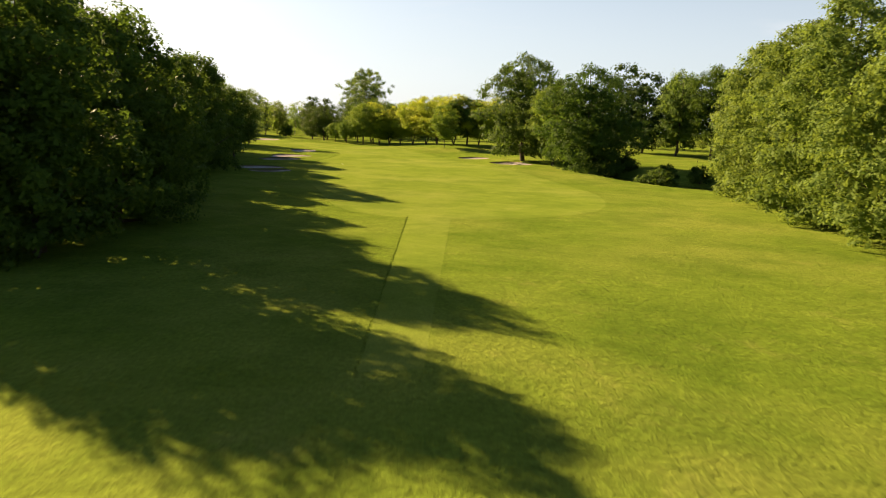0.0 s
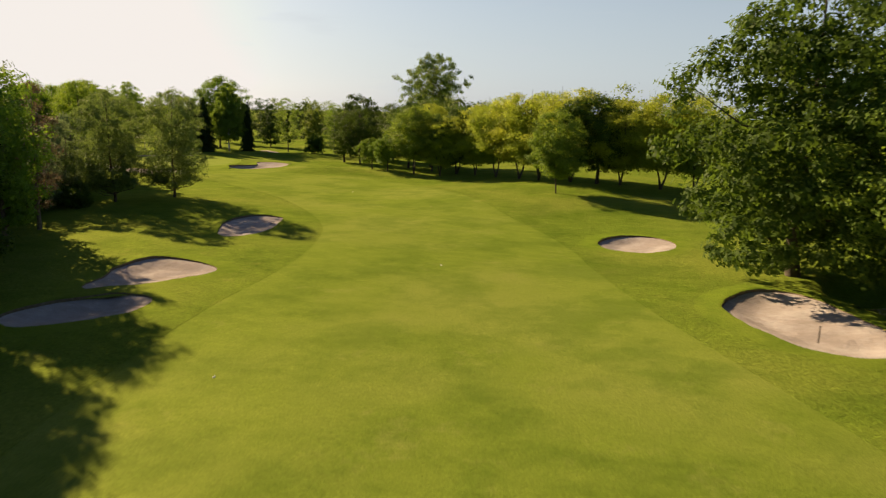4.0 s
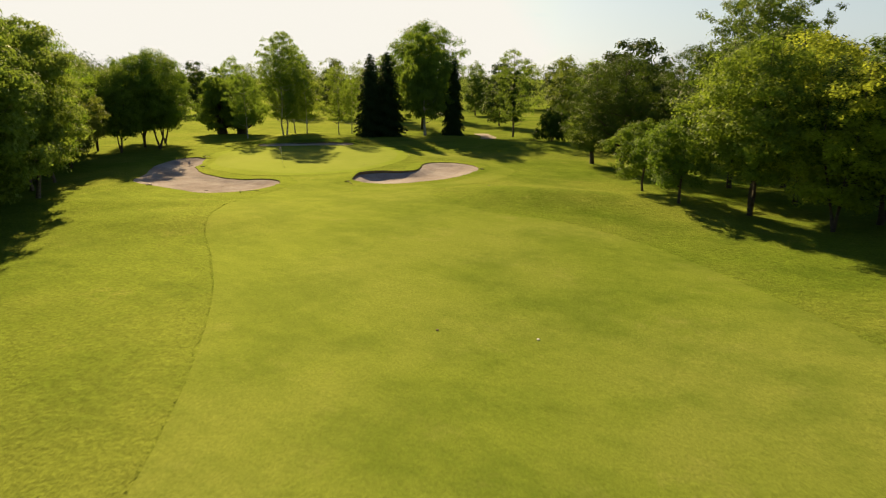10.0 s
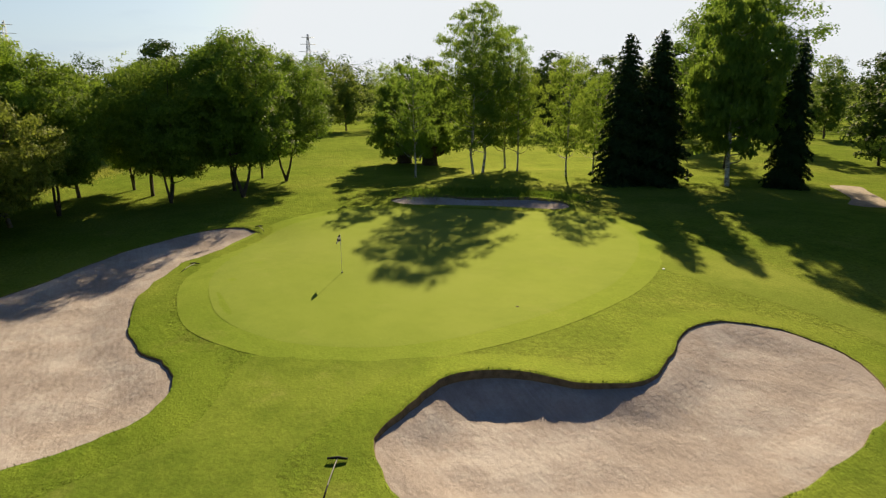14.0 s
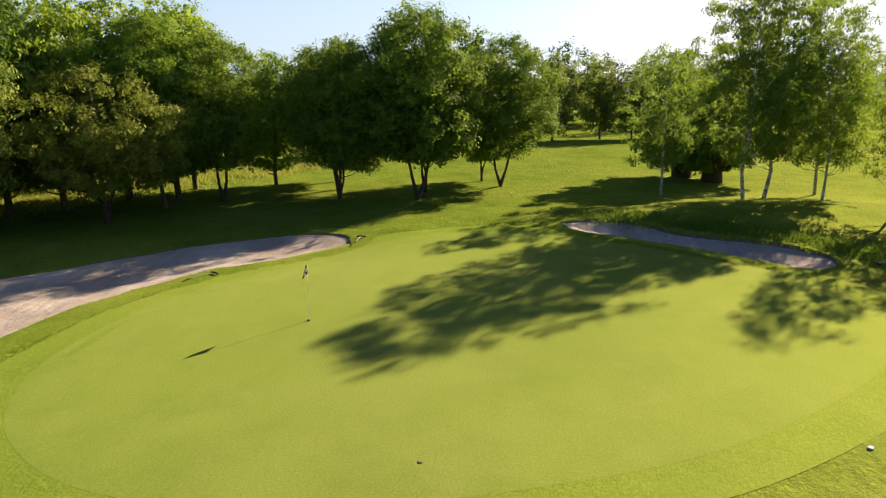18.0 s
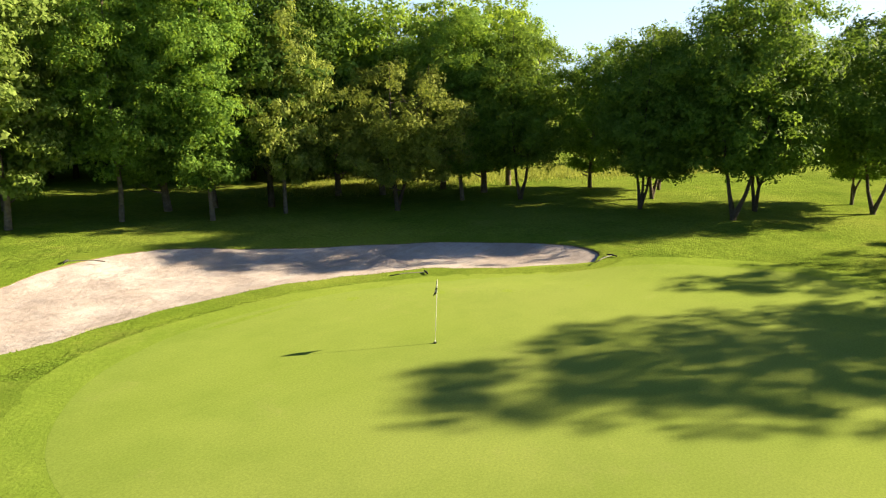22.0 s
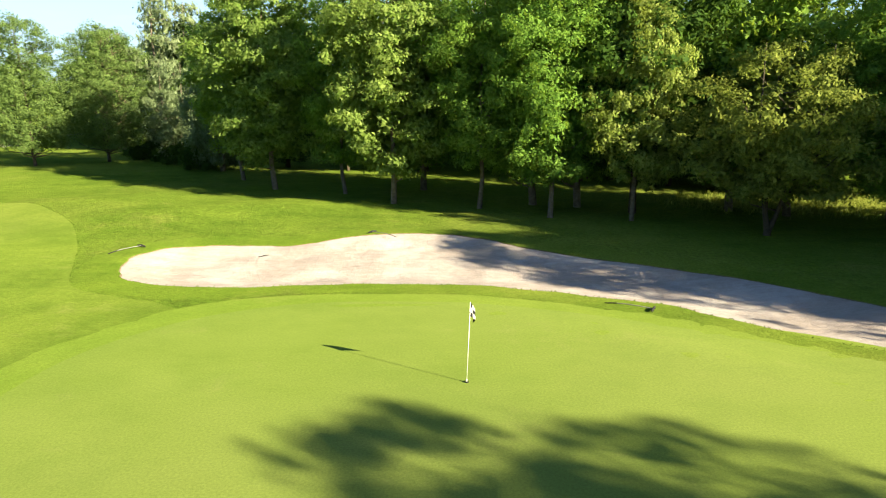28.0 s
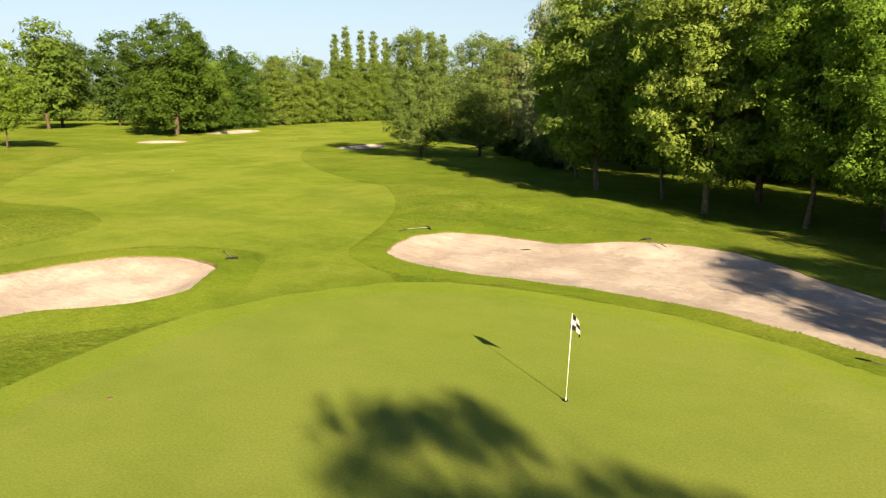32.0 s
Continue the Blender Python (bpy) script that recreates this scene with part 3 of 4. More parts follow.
# ---- trees ----
def tube(path, radii, sides=7):
    """A tapering limb along points: verts and faces."""
    path = [Vector(p) for p in path]
    vs, fs = [], []
    for i, (p, r) in enumerate(zip(path, radii)):
        d = (path[min(i + 1, len(path) - 1)] - path[max(i - 1, 0)]).normalized()
        a = d.cross(Vector((0.3, 1, 0.1))).normalized()
        b = d.cross(a)
        for k in range(sides):
            t = 2 * math.pi * k / sides
            vs.append(p + (a * math.cos(t) + b * math.sin(t)) * r)
    for i in range(len(path) - 1):
        for k in range(sides):
            q = (k + 1) % sides
            fs.append((i * sides + k, i * sides + q, (i + 1) * sides + q, (i + 1) * sides + k))
    return vs, fs


def leaf_mesh(name, mat, centre, normal, length, width, rng, droop=0.2):
    """Many small pointed leaves."""
    n = len(centre)
    nr = normal / (np.linalg.norm(normal, axis=1)[:, None] + 1e-9)
    t = rng.normal(size=(n, 3))
    t -= nr * np.sum(t * nr, 1)[:, None]
    t /= np.linalg.norm(t, axis=1)[:, None] + 1e-9
    t[:, 2] -= droop
    b = np.cross(nr, t)
    L, W = length[:, None], width[:, None]
    v = np.empty((n, 3, 3), np.float32)
    v[:, 0] = centre - t * L * 0.5
    v[:, 1], v[:, 2] = centre + b * W * 0.5 + t * L * 0.4 + nr * W * 0.1, centre - b * W * 0.5 + t * L * 0.5
    me = bpy.data.meshes.new(name)
    me.vertices.add(n * 3)
    me.vertices.foreach_set("co", v.ravel())
    me.loops.add(n * 3)
    me.loops.foreach_set("vertex_index", np.arange(n * 3, dtype=np.int32))
    me.polygons.add(n)
    me.polygons.foreach_set("loop_start", np.arange(0, n * 3, 3, dtype=np.int32))
    me.update(calc_edges=True)
    me.materials.append(mat)
    return me


PROFILES = {
    "oval": lambda u: np.sqrt(np.clip(1 - (2 * u - 0.95) ** 2 * 0.98, 0.03, 1)),
    "round": lambda u: np.sqrt(np.clip(1 - (1.9 * u - 0.9) ** 2, 0.02, 1)),
    "flame": lambda u: np.clip(np.sin(np.clip(u * 0.95 + 0.12, 0, 1) ** 0.75 * math.pi), 0.05, 1),
    "egg": lambda u: np.sqrt(np.clip(1 - np.where(u > 0.36, (u - 0.36) / 0.66, (0.36 - u) / 0.48) ** 2, 0.03, 1)),
    "cone": lambda u: np.clip(1.02 - u, 0.02, 1),
    "column": lambda u: np.clip(np.sin(np.clip(u * 0.9 + 0.08, 0, 1) * math.pi) ** 0.5, 0.05, 1),
    "bush": lambda u: np.sqrt(np.clip(1 - u ** 2, 0.02, 1)),
    "skirt": lambda u: np.sqrt(np.clip(1 - np.clip(1.3 * u - 0.3, 0, 1) ** 2, 0.03, 1)),
    "spread": lambda u: np.sqrt(np.clip(1 - (1.5 * u - 0.5) ** 2, 0.02, 1)),
}


def crown_points(rng, low, high, radius, profile, clusters, leaves, blob, lean=0.35, shell=0.45, heart=0.14, subs=12, spread=1.1):
    u = rng.random(clusters * 3)
    prof = PROFILES[profile]
    u = u[rng.random(len(u)) < prof(u) * 0.9 + 0.1][:clusters]
    k = len(u)
    ang = rng.random(k) * 2 * math.pi
    wav = 1 + 0.16 * np.sin(3 * ang + rng.random() * 6 + 5 * u) + 0.12 * np.sin(5 * ang + 9 * u + rng.random() * 6)
    rr = radius * prof(u) * wav * np.sqrt(shell + (1 - shell) * rng.random(k)) * (1 - 0.35 * (rng.random(k) < 0.25))
    c = np.stack([np.cos(ang) * rr, np.sin(ang) * rr, low + (high - low) * u], 1)
    size = blob * rng.uniform(0.65, 1.35, k)
    # each bough ends in several tufts of leaves
    out = c / (np.linalg.norm(c * np.array([1, 1, 0]), axis=1)[:, None] + 0.3) * np.array([1, 1, 0])
    tuft = rng.normal(size=(k, subs, 3)) + out[:, None, :] * 0.6 + np.array([0, 0, 0.35])
    tuft /= np.linalg.norm(tuft, axis=2)[:, :, None]
    reach = size[:, None, None] * rng.uniform(0.35, spread, (k, subs, 1))
    tip = c[:, None, :] + tuft * reach * np.array([1, 1, 0.62])
    pick = rng.choice(k, leaves, p=size ** 2 / np.sum(size ** 2))
    which = rng.integers(0, subs, leaves)
    g = rng.normal(size=(leaves, 3))
    g /= np.linalg.norm(g, axis=1)[:, None]
    q = tip[pick, which] + g * (size[pick] * 0.55 * rng.random(leaves) ** 0.5)[:, None] * np.array([1, 1, 0.7])
    nrm = tuft[pick, which] * 0.9 + g * 0.4 + np.array([0, 0, lean]) + rng.normal(size=(leaves, 3)) * 0.36
    # the shaded heart of the crown
    big = np.ones(leaves)
    inner = rng.random(leaves) < heart
    q[inner, :2] *= rng.uniform(0.35, 0.8, (inner.sum(), 1))
    q[inner, 2] = low + (q[inner, 2] - low) * rng.uniform(0.55, 0.88, inner.sum())
    big[inner] = 1.6
    return c, q, nrm, big


def tree(seed, height, low, radius, profile, leaf, bark, clusters=70, leaves=8000, blob=1.1, size=0.42, trunk=0.24, forks=1, droop=0.25, limbs=16, wide=0.6, shell=0.45, lean=0.3, top=0.97, heart=0.14):
    """A tree at the origin: trunk with limbs, and a crown of leaf sprays."""
    rng = np.random.default_rng(seed)
    root = new("tree")
    leaves *= 2
    c, q, nrm, big = crown_points(rng, low + blob * 0.5, height - blob * 0.6, radius - blob * 0.5, profile, clusters, leaves, blob, lean, shell, heart)
    vs, fs = [], []

    def add(path, radii, sides=7):
        v, f = tube(path, radii, sides)
        fs.extend([tuple(i + len(vs) for i in g) for g in f])
        vs.extend(v)

    tops = []
    for k in range(forks):
        a = 2 * math.pi * k / forks + rng.random()
        sp = 0.0 if forks == 1 else radius * 0.35
        p = [(0, 0, -0.5), (0.02 * k, 0, 0.15)]
        r = [trunk * 1.5, trunk * 1.12]
        for s in (0.12, 0.3, 0.5, 0.7, top):
            w = sp * min(1, s * 1.8)
            p.append((math.cos(a) * w + rng.normal() * 0.12, math.sin(a) * w + rng.normal() * 0.12, s * height))
            r.append(trunk * (1.02 - s) * (1.0 if forks == 1 else 0.75))
        add(p, [max(v, 0.015) for v in r], 9)
        tops.append(p)
    for j in rng.choice(len(c), min(limbs, len(c)), replace=False):
        e = Vector(c[j])
        main = tops[j % forks]
        z0 = max(low * 0.75, min(e.z - 0.4 * math.hypot(e.x, e.y) - 0.3, height * 0.8))
        i = max(k for k in range(len(main)) if main[k][2] <= z0) if z0 > main[0][2] else 0
        a, b = Vector(main[i]), Vector(main[min(i + 1, len(main) - 1)])
        k = (z0 - a.z) / max(b.z - a.z, 0.01)
        s = a.lerp(b, min(max(k, 0), 1))
        m = s.lerp(e, 0.5) + Vector((0, 0, -0.12 * (e - s).length))
        r0 = trunk * 0.38 * (1.1 - z0 / height)
        add([s, m, e], [max(r0, 0.03), max(r0 * 0.6, 0.022), 0.012], 5)
    wood = mesh_object("trunk", vs, fs, bark, root)
    L = size * 0.78 * rng.uniform(0.6, 1.35, leaves) * big
    crown = new("crown", leaf_mesh("crown", leaf, q, nrm, L, L * wide, rng, droop))
    crown.parent = root
    return root


def spruce(seed, height, radius, leaf, tiers=30, sprays=15000):
    rng = np.random.default_rng(seed)
    root = new("conifer")
    vs, fs = tube([(0, 0, -0.5), (0, 0, height * 0.5), (0, 0, height)], [0.28, 0.16, 0.02], 8)
    mesh_object("trunk", vs, fs, M_DARKBARK, root)
    sprays *= 2
    u = 1 - np.sqrt(rng.random(sprays))
    tier = np.floor(u * tiers) / tiers
    u = tier + (u - tier) * 0.55
    ang = np.round(rng.random(sprays) * 17 + tier * 40) / 17 * 2 * math.pi + rng.normal(size=sprays) * 0.10
    out = np.sqrt(rng.uniform(0.05, 1, sprays))
    prof = radius * (1.02 - u) ** 0.58 * (0.82 + 0.3 * np.sin(ang * 3 + tier * 50))
    r = prof * out
    q = np.stack([np.cos(ang) * r, np.sin(ang) * r, 0.4 + height * u * 0.985 - 0.28 * r * out], 1)
    nrm = np.stack([np.cos(ang) * 0.5, np.sin(ang) * 0.5, np.full(sprays, 0.8)], 1) + rng.normal(size=(sprays, 3)) * 0.35
    L = rng.uniform(0.25, 0.52, sprays)
    crown = new("crown", leaf_mesh("crown", leaf, q, nrm, L, L * 0.4, rng, 0.35))
    crown.parent = root
    return root


def ivied_tree(seed):
    """An airy tree whose trunk and lower limbs are wrapped in dark ivy."""
    root = tree(seed, 15.6, 2.6, 4.8, "egg", L_BIRCH, M_DARKBARK, 150, 9500, 0.62, 0.23, 0.16, 1, 0.4, 40, shell=0.2, heart=0.03)
    rng = np.random.default_rng(seed)
    n = 5200
    lump = rng.integers(0, 9, n)
    at = np.array([(rng.normal(0, 0.35), rng.normal(0, 0.35), 3.2 + 1.0 * k) for k in range(9)])
    d = rng.normal(size=(n, 3))
    d /= np.linalg.norm(d, axis=1)[:, None]
    q = at[lump] + d * np.array([0.85, 0.85, 0.8]) * (0.6 + 0.5 * np.sin(lump * 1.7))[:, None].clip(0.45) * (rng.random(n) ** 0.4)[:, None]
    L = rng.uniform(0.14, 0.3, n)
    ivy = new("ivy", leaf_mesh("ivy", L_OAK, q, d + np.array([0, 0, 0.3]), L, L * 0.8, rng, 0.3))
    ivy.parent = root
    ivy["label"] = "dark glossy ivy"
    return root


PROTO = {}


def plant(kind, x, y, height=None, turn=None, wide=1.0, label="", group="", category="tree"):
    """Sets a tree of a kind: the first one is built, the others are copies."""
    make, h0, text = KINDS[kind]
    rng = random.Random(f"{kind} {x} {y}")
    s = (height or h0) / h0
    m = Matrix.LocRotScale((x, y, ground_z(x, y) - 0.05), Euler((rng.uniform(-0.03, 0.03), rng.uniform(-0.03, 0.03), rng.uniform(0, 6.28) if turn is None else turn)),
                           (s * wide * rng.uniform(0.94, 1.06), s * wide * rng.uniform(0.94, 1.06), s))
    if kind not in PROTO:
        ob = PROTO[kind] = make()
        ob.matrix_basis = m
    else:
        src = PROTO[kind]
        keep = src.scale.copy()
        src.scale = (1, 1, 1)
        ob = copy_thing(src, m)
        src.scale = keep
    return tagged(ob, label or text, category, group or "trees of the golf course")


KINDS = {
    "maple_a": (lambda: tree(1, 16, 2.4, 4.3, "oval", L_MAPLE, M_BARK, 230, 25000, 0.85, 0.235, 0.17), 16, "green-leaved maple tree with a bare grey lower trunk"),
    "maple_b": (lambda: tree(2, 16, 2.0, 4.3, "oval", L_MAPLE, M_BARK, 220, 25000, 0.85, 0.235, 0.17), 16, "green-leaved maple tree with low hanging boughs"),
    "maple_c": (lambda: tree(33, 16, 1.6, 4.6, "oval", L_MAPLE, M_BARK, 200, 8600, 0.95, 0.39), 16, "green-leaved maple tree inside the wood"),
    "lime_a": (lambda: tree(3, 16, 1.8, 3.8, "oval", L_LIME, M_BARK, 190, 24000, 0.78, 0.23, 0.16, droop=0.6), 16, "lime tree with pale yellowish flowering boughs"),
    "lime_b": (lambda: tree(4, 16, 2.2, 3.5, "flame", L_LIME, M_BARK, 170, 23000, 0.78, 0.22, 0.16, droop=0.6), 16, "slim lime tree with pale yellowish flowering boughs"),
    "plum": (lambda: tree(5, 8.8, 1.6, 4.6, "round", L_RUST, M_DARKBARK, 190, 20000, 0.68, 0.2, 0.15, 3), 8.8, "low spreading forked tree with olive-bronze leaves"),
    "dark_a": (lambda: tree(6, 14, 1.9, 4.8, "oval", L_OAK, M_DARKBARK, 140, 12500, 1.1, 0.34, 0.2), 14, "dark green broadleaf tree with a straight trunk"),
    "near_a": (lambda: tree(31, 14, 2.5, 5.2, "oval", L_HORN, M_DARKBARK, 230, 20000, 0.95, 0.265, 0.17, 2), 14, "dark green broadleaf tree with a forked trunk"),
    "dark_b": (lambda: tree(7, 14, 1.7, 4.5, "round", L_OAK, M_DARKBARK, 130, 12000, 1.1, 0.34, 0.18, 2), 14, "dark green broadleaf tree with two stems"),
    "near_b": (lambda: tree(32, 14, 2.3, 5.0, "round", L_HORN, M_DARKBARK, 220, 20000, 0.95, 0.265, 0.15, 3), 14, "dark green broadleaf tree with several stems"),
    "oak": (lambda: tree(8, 22, 0.8, 9.6, "spread", L_OAK, M_DARKBARK, 340, 21000, 1.3, 0.52, 0.5), 22, "large dark green oak with a broad crown"),
    "edge_oak": (lambda: tree(28, 16, 0.2, 6.0, "skirt", L_OAK, M_DARKBARK, 300, 13000, 1.05, 0.46, 0.35, shell=0.6), 16, "dark tree at the edge of the wood, leafy to the ground"),
    "bank": (lambda: tree(9, 20, 0.1, 7.0, "skirt", L_BANK, M_DARKBARK, 260, 21000, 1.25, 0.42, 0.35), 20, "big leafy tree on the ditch bank, green down to the ground"),
    "golden_a": (lambda: tree(10, 16, 2.2, 5.2, "oval", L_GOLD, M_DARKBARK, 130, 19000, 1.2, 0.265, 0.17, 2, heart=0.16), 16, "yellow-green maple in a row along the fairway"),
    "golden_b": (lambda: tree(11, 16, 2.0, 5.0, "round", L_GOLD, M_DARKBARK, 130, 19000, 1.2, 0.265, 0.15, 3, heart=0.16), 16, "yellow-green maple with several stems"),
    "alder": (lambda: tree(12, 15, 1.3, 4.7, "egg", L_ALDER, M_DARKBARK, 300, 22000, 0.75, 0.25, 0.17, 1, 0.0, 60, 0.5, 0.5, 0.1, heart=0.18), 15, "fine-leaved grey-green tree standing free in the rough"),
    "birch_a": (lambda: tree(13, 16, 2.6, 4.2, "egg", L_BIRCH, M_BIRCH, 300, 15000, 0.55, 0.165, 0.13, 1, 0.9, 50, 0.5, 0.12, heart=0.05), 16, "slender birch with white bark and hanging twigs"),
    "birch_b": (lambda: tree(14, 12, 2.4, 3.2, "egg", L_BIRCH, M_BIRCH, 180, 8000, 0.55, 0.165, 0.1, 1, 0.8, 36, 0.5, 0.12, heart=0.03), 12, "young birch with pale bark"),
    "weeper": (lambda: tree(15, 18, 3.0, 4.9, "egg", L_BIRCH, M_BIRCH, 210, 18000, 0.85, 0.32, 0.24, 1, 1.3, 36, 0.4, 0.35), 18, "tall weeping birch with long hanging boughs"),
    "spruce": (lambda: spruce(16, 14.5, 3.5, L_SPRUCE, 30, 17000), 14.5, "dark spruce, dense down to the grass"),
    "ivy": (lambda: tree(17, 14, 1.0, 4.6, "flame", L_BIRCH, M_DARKBARK, 100, 9000, 1.0, 0.38, 0.9, 1, 0.7, 20, top=0.6), 14, "willow with a thick dark ivy-covered trunk"),
    "ivied": (lambda: ivied_tree(18), 15.6, "open pale green tree with dark ivy on its trunk"),
    "pine": (lambda: tree(19, 13, 1.4, 4.8, "oval", L_PINE, M_DARKBARK, 170, 11000, 0.75, 0.42, 0.26, 1, 0.0, 24, 0.2), 13, "dark green pine with a rounded crown"),
    "willow": (lambda: tree(20, 16, 0.3, 4.8, "oval", L_WILLOW, M_BARK, 150, 7500, 1.05, 0.44, 0.3, 2, 0.7, 20, 0.4), 16, "silvery grey-green willow at the edge of the wood"),
    "withered": (lambda: tree(21, 14, 1.5, 2.2, "oval", L_BROWN, M_BARK, 60, 2600, 0.7, 0.28, 0.18, 1, 0.4, 18), 14, "half-dead tree with rusty brown leaves"),
    "small": (lambda: tree(22, 7.5, 1.2, 3.2, "round", L_HORN, M_DARKBARK, 90, 9500, 0.65, 0.22, 0.12, 1), 7.5, "small round-headed tree by the row"),
    "young_maple": (lambda: tree(52, 12, 2.0, 4.4, "oval", L_HORN, M_DARKBARK, 130, 13000, 0.85, 0.28, 0.11, 1, heart=0.2), 12, "young green maple in front of the row"),
    "bush": (lambda: tree(23, 3.0, 0.0, 2.2, "bush", L_OAK, M_DARKBARK, 40, 2600, 0.6, 0.32, 0.08, 3), 3.0, "low dark green bush"),
    # lighter leaf colour on the plane stands in for distance haze
    "plane": (lambda: tree(24, 33, 6, 13.0, "round", L_BANK, M_BARK, 210, 17000, 1.7, 0.6, 0.6, 1, 0.3, 40, shell=0.4), 33, "very tall open-crowned tree above the wood"),
    "poplar": (lambda: tree(25, 27, 1.5, 1.75, "column", L_BANK, M_DARKBARK, 320, 5200, 0.62, 0.5, 0.3, 1), 27, "tall narrow poplar in a distant row"),
    "fill_a": (lambda: tree(26, 17, 1.2, 5.2, "oval", L_BANK, M_DARKBARK, 90, 3600, 1.3, 0.62, 0.22, 1, limbs=6, heart=0.2), 17, "tree of the dense wood"),
    "fill_b": (lambda: tree(27, 17, 0.8, 5.4, "round", L_FAR, M_DARKBARK, 90, 3600, 1.3, 0.62, 0.22, 1, limbs=6, heart=0.2), 17, "dark tree of the dense wood"),
}

# the row beside the long greenside bunker
for k, x, y, h, w in [("maple_b", -83.7, 181, 16.5, 0.95), ("lime_a", -87.6, 186.8, 17, 1.2), ("maple_b", -93.3, 189.2, 16.5, 0.84), ("lime_a", -97.1, 194.1, 16.2, 1.12), ("maple_a", -102.8, 195.8, 16.3, 0.9),
                      ("maple_b", -106.8, 199.5, 15.8, 0.95), ("lime_b", -111.4, 200.8, 15, 0.92)]:
    plant(k, x, y, h, wide=w, group="trees of the wood beside the green")
for k, x, y, h in [("maple_c", -106.6, 194.3, 16.5), ("maple_c", -109.4, 195.4, 16.5), ("dark_a", -112.3, 198, 16),
                   ("maple_c", -99.2, 187.1, 16.5), ("maple_c", -118.6, 197.8, 16), ("maple_c", -121.2, 200, 15), ("maple_c", -126.4, 201.8, 15.5), ("maple_b", -123.3, 206.3, 14),
                   ("maple_c", -127.3, 205.3, 15), ("maple_c", -131.5, 204.7, 15), ("near_a", -126.5, 209.3, 12.5), ("maple_c", -135, 210.5, 11.5), ("near_b", -128.8, 217.8, 12.5),
                   ("near_a", -133.4, 216.6, 12.2), ("near_b", -137.9, 215.2, 11.8), ("near_a", -129.1, 224, 14.8), ("near_b", -133.6, 224, 14.4),
                   ("near_b", -142, 228.4, 10.4), ("near_a", -138.6, 230.3, 13.4)]:
    plant(k, x, y, h, group="trees of the wood beside the green")
plant("plum", -117.1, 205.6, 10, group="trees of the wood beside the green")
rng = random.Random(5)
for k in range(26):
    s = k / 34
    x, y = -86 - 78 * s + rng.uniform(-3, 3), 166 + 26 * s + rng.uniform(-7, 7)
    plant(rng.choice(["fill_a", "fill_a", "fill_b"]), x, y, 10 if k < 7 else rng.uniform(15.5, 19.5) - 6 * max(0, s - 0.4) / 0.35, group="trees of the wood beside the green")
for x, y, h in [(-124, 190, 15), (-132, 194, 14), (-119, 186, 16), (-128, 185, 15), (-138, 191, 14)]:
    plant("fill_b", x, y, h, group="trees of the wood beside the green")
# trees behind the green
for k, x, y, h in [("ivy", -150, 249, 14), ("ivy", -146.2, 251, 14.5), ("birch_a", -132.9, 251.4, 18.6), ("birch_a", -131.2, 249.2, 17.6), ("birch_b", -134.2, 243.6, 12.4), ("birch_b", -131.9, 255.4, 13),
                   ("birch_a", -137.6, 257.2, 17), ("birch_b", -125.2, 257.3, 13), ("birch_b", -126.6, 262, 11.4), ("spruce", -119.6, 260.5, 14.8), ("spruce", -118.2, 263.1, 15.2),
                   ("weeper", -113.9, 268.8, 18.4), ("near_a", -124.5, 280.5, 22), ("ivied", -99.6, 277.2, 15.8), ("pine", -70, 250, 13.2), ("pine", -64.6, 247, 13.8), ("pine", -58, 252, 15)]:
    plant(k, x, y, h, group="trees behind the green")
plant("spruce", -110.6, 273.2, 14.4, wide=0.62, label="slim dark spruce, dense down to the grass", group="trees behind the green")
plant("bush", -88.8, 272.6, 6.3, wide=0.6, label="dark round shrub behind the green", category="shrub")
# free trees and the willows on the near side of the wood
for k, x, y, h in [("alder", -61.4, 172.2, 14.4), ("alder", -66, 166.5, 14.3), ("willow", -69.5, 159, 8), ("willow", -72.6, 164.6, 11), ("withered", -60.4, 149.0, 15.8), ("willow", -66.5, 147, 21),
                   ("willow", -80, 174, 11.5), ("maple_c", -69, 152.5, 9), ("maple_c", -74, 152, 11)]:
    plant(k, x, y, h)
# the row on the far side of the fairway
for k, x, y, h in [("small", -55.8, 232, 6.9), ("small", -50.3, 226.6, 7.6), ("dark_a", -49.7, 238.7, 14.4), ("dark_b", -45.5, 242, 15.6), ("near_a", -44.3, 225.6, 13.6), ("golden_a", -42.5, 232.5, 14.7), ("golden_b", -38, 222.6, 12), ("dark_b", -35.6, 226.5, 13.8), ("golden_b", -31, 223, 14.3),
                   ("golden_a", -26, 218.3, 15.2), ("golden_a", -21, 214, 15.6), ("golden_b", -17, 210, 15.6), ("golden_a", -11.3, 205.5, 15.6), ("dark_a", -7, 203.2, 14.2), ("golden_b", -3.4, 202.4, 13.8),
                   ("golden_a", 2.4, 199, 14.5), ("golden_b", 7, 197.5, 14.5), ("young_maple", -12.4, 193.4, 12.2)]:
    plant(k, x, y, h, wide=1.0 if k in ("small", "young_maple") else 1.2 if x < -24 else 1.28, group="row of trees along the fairway")
# trees along the ditch
for k, x, y, h in [("oak", 10.5, 151, 23), ("near_a", 16.8, 140.5, 18), ("oak", 22.8, 127.5, 20.5), ("bank", 52, 124, 18), ("bank", 42, 92, 20), ("bank", 40.5, 79, 20.5),
                   ("bank", 40, 65, 20.5), ("bank", 41, 52, 20), ("bank", 43, 39, 20), ("bank", 46, 24, 20), ("bush", 35.3, 118.8, 2.6), ("bush", 30.2, 131.5, 3), ("bush", 32.2, 109.4, 4.2), ("bush", 39.5, 113.5, 3)]:
    plant(k, x, y, h, group="trees along the ditch")
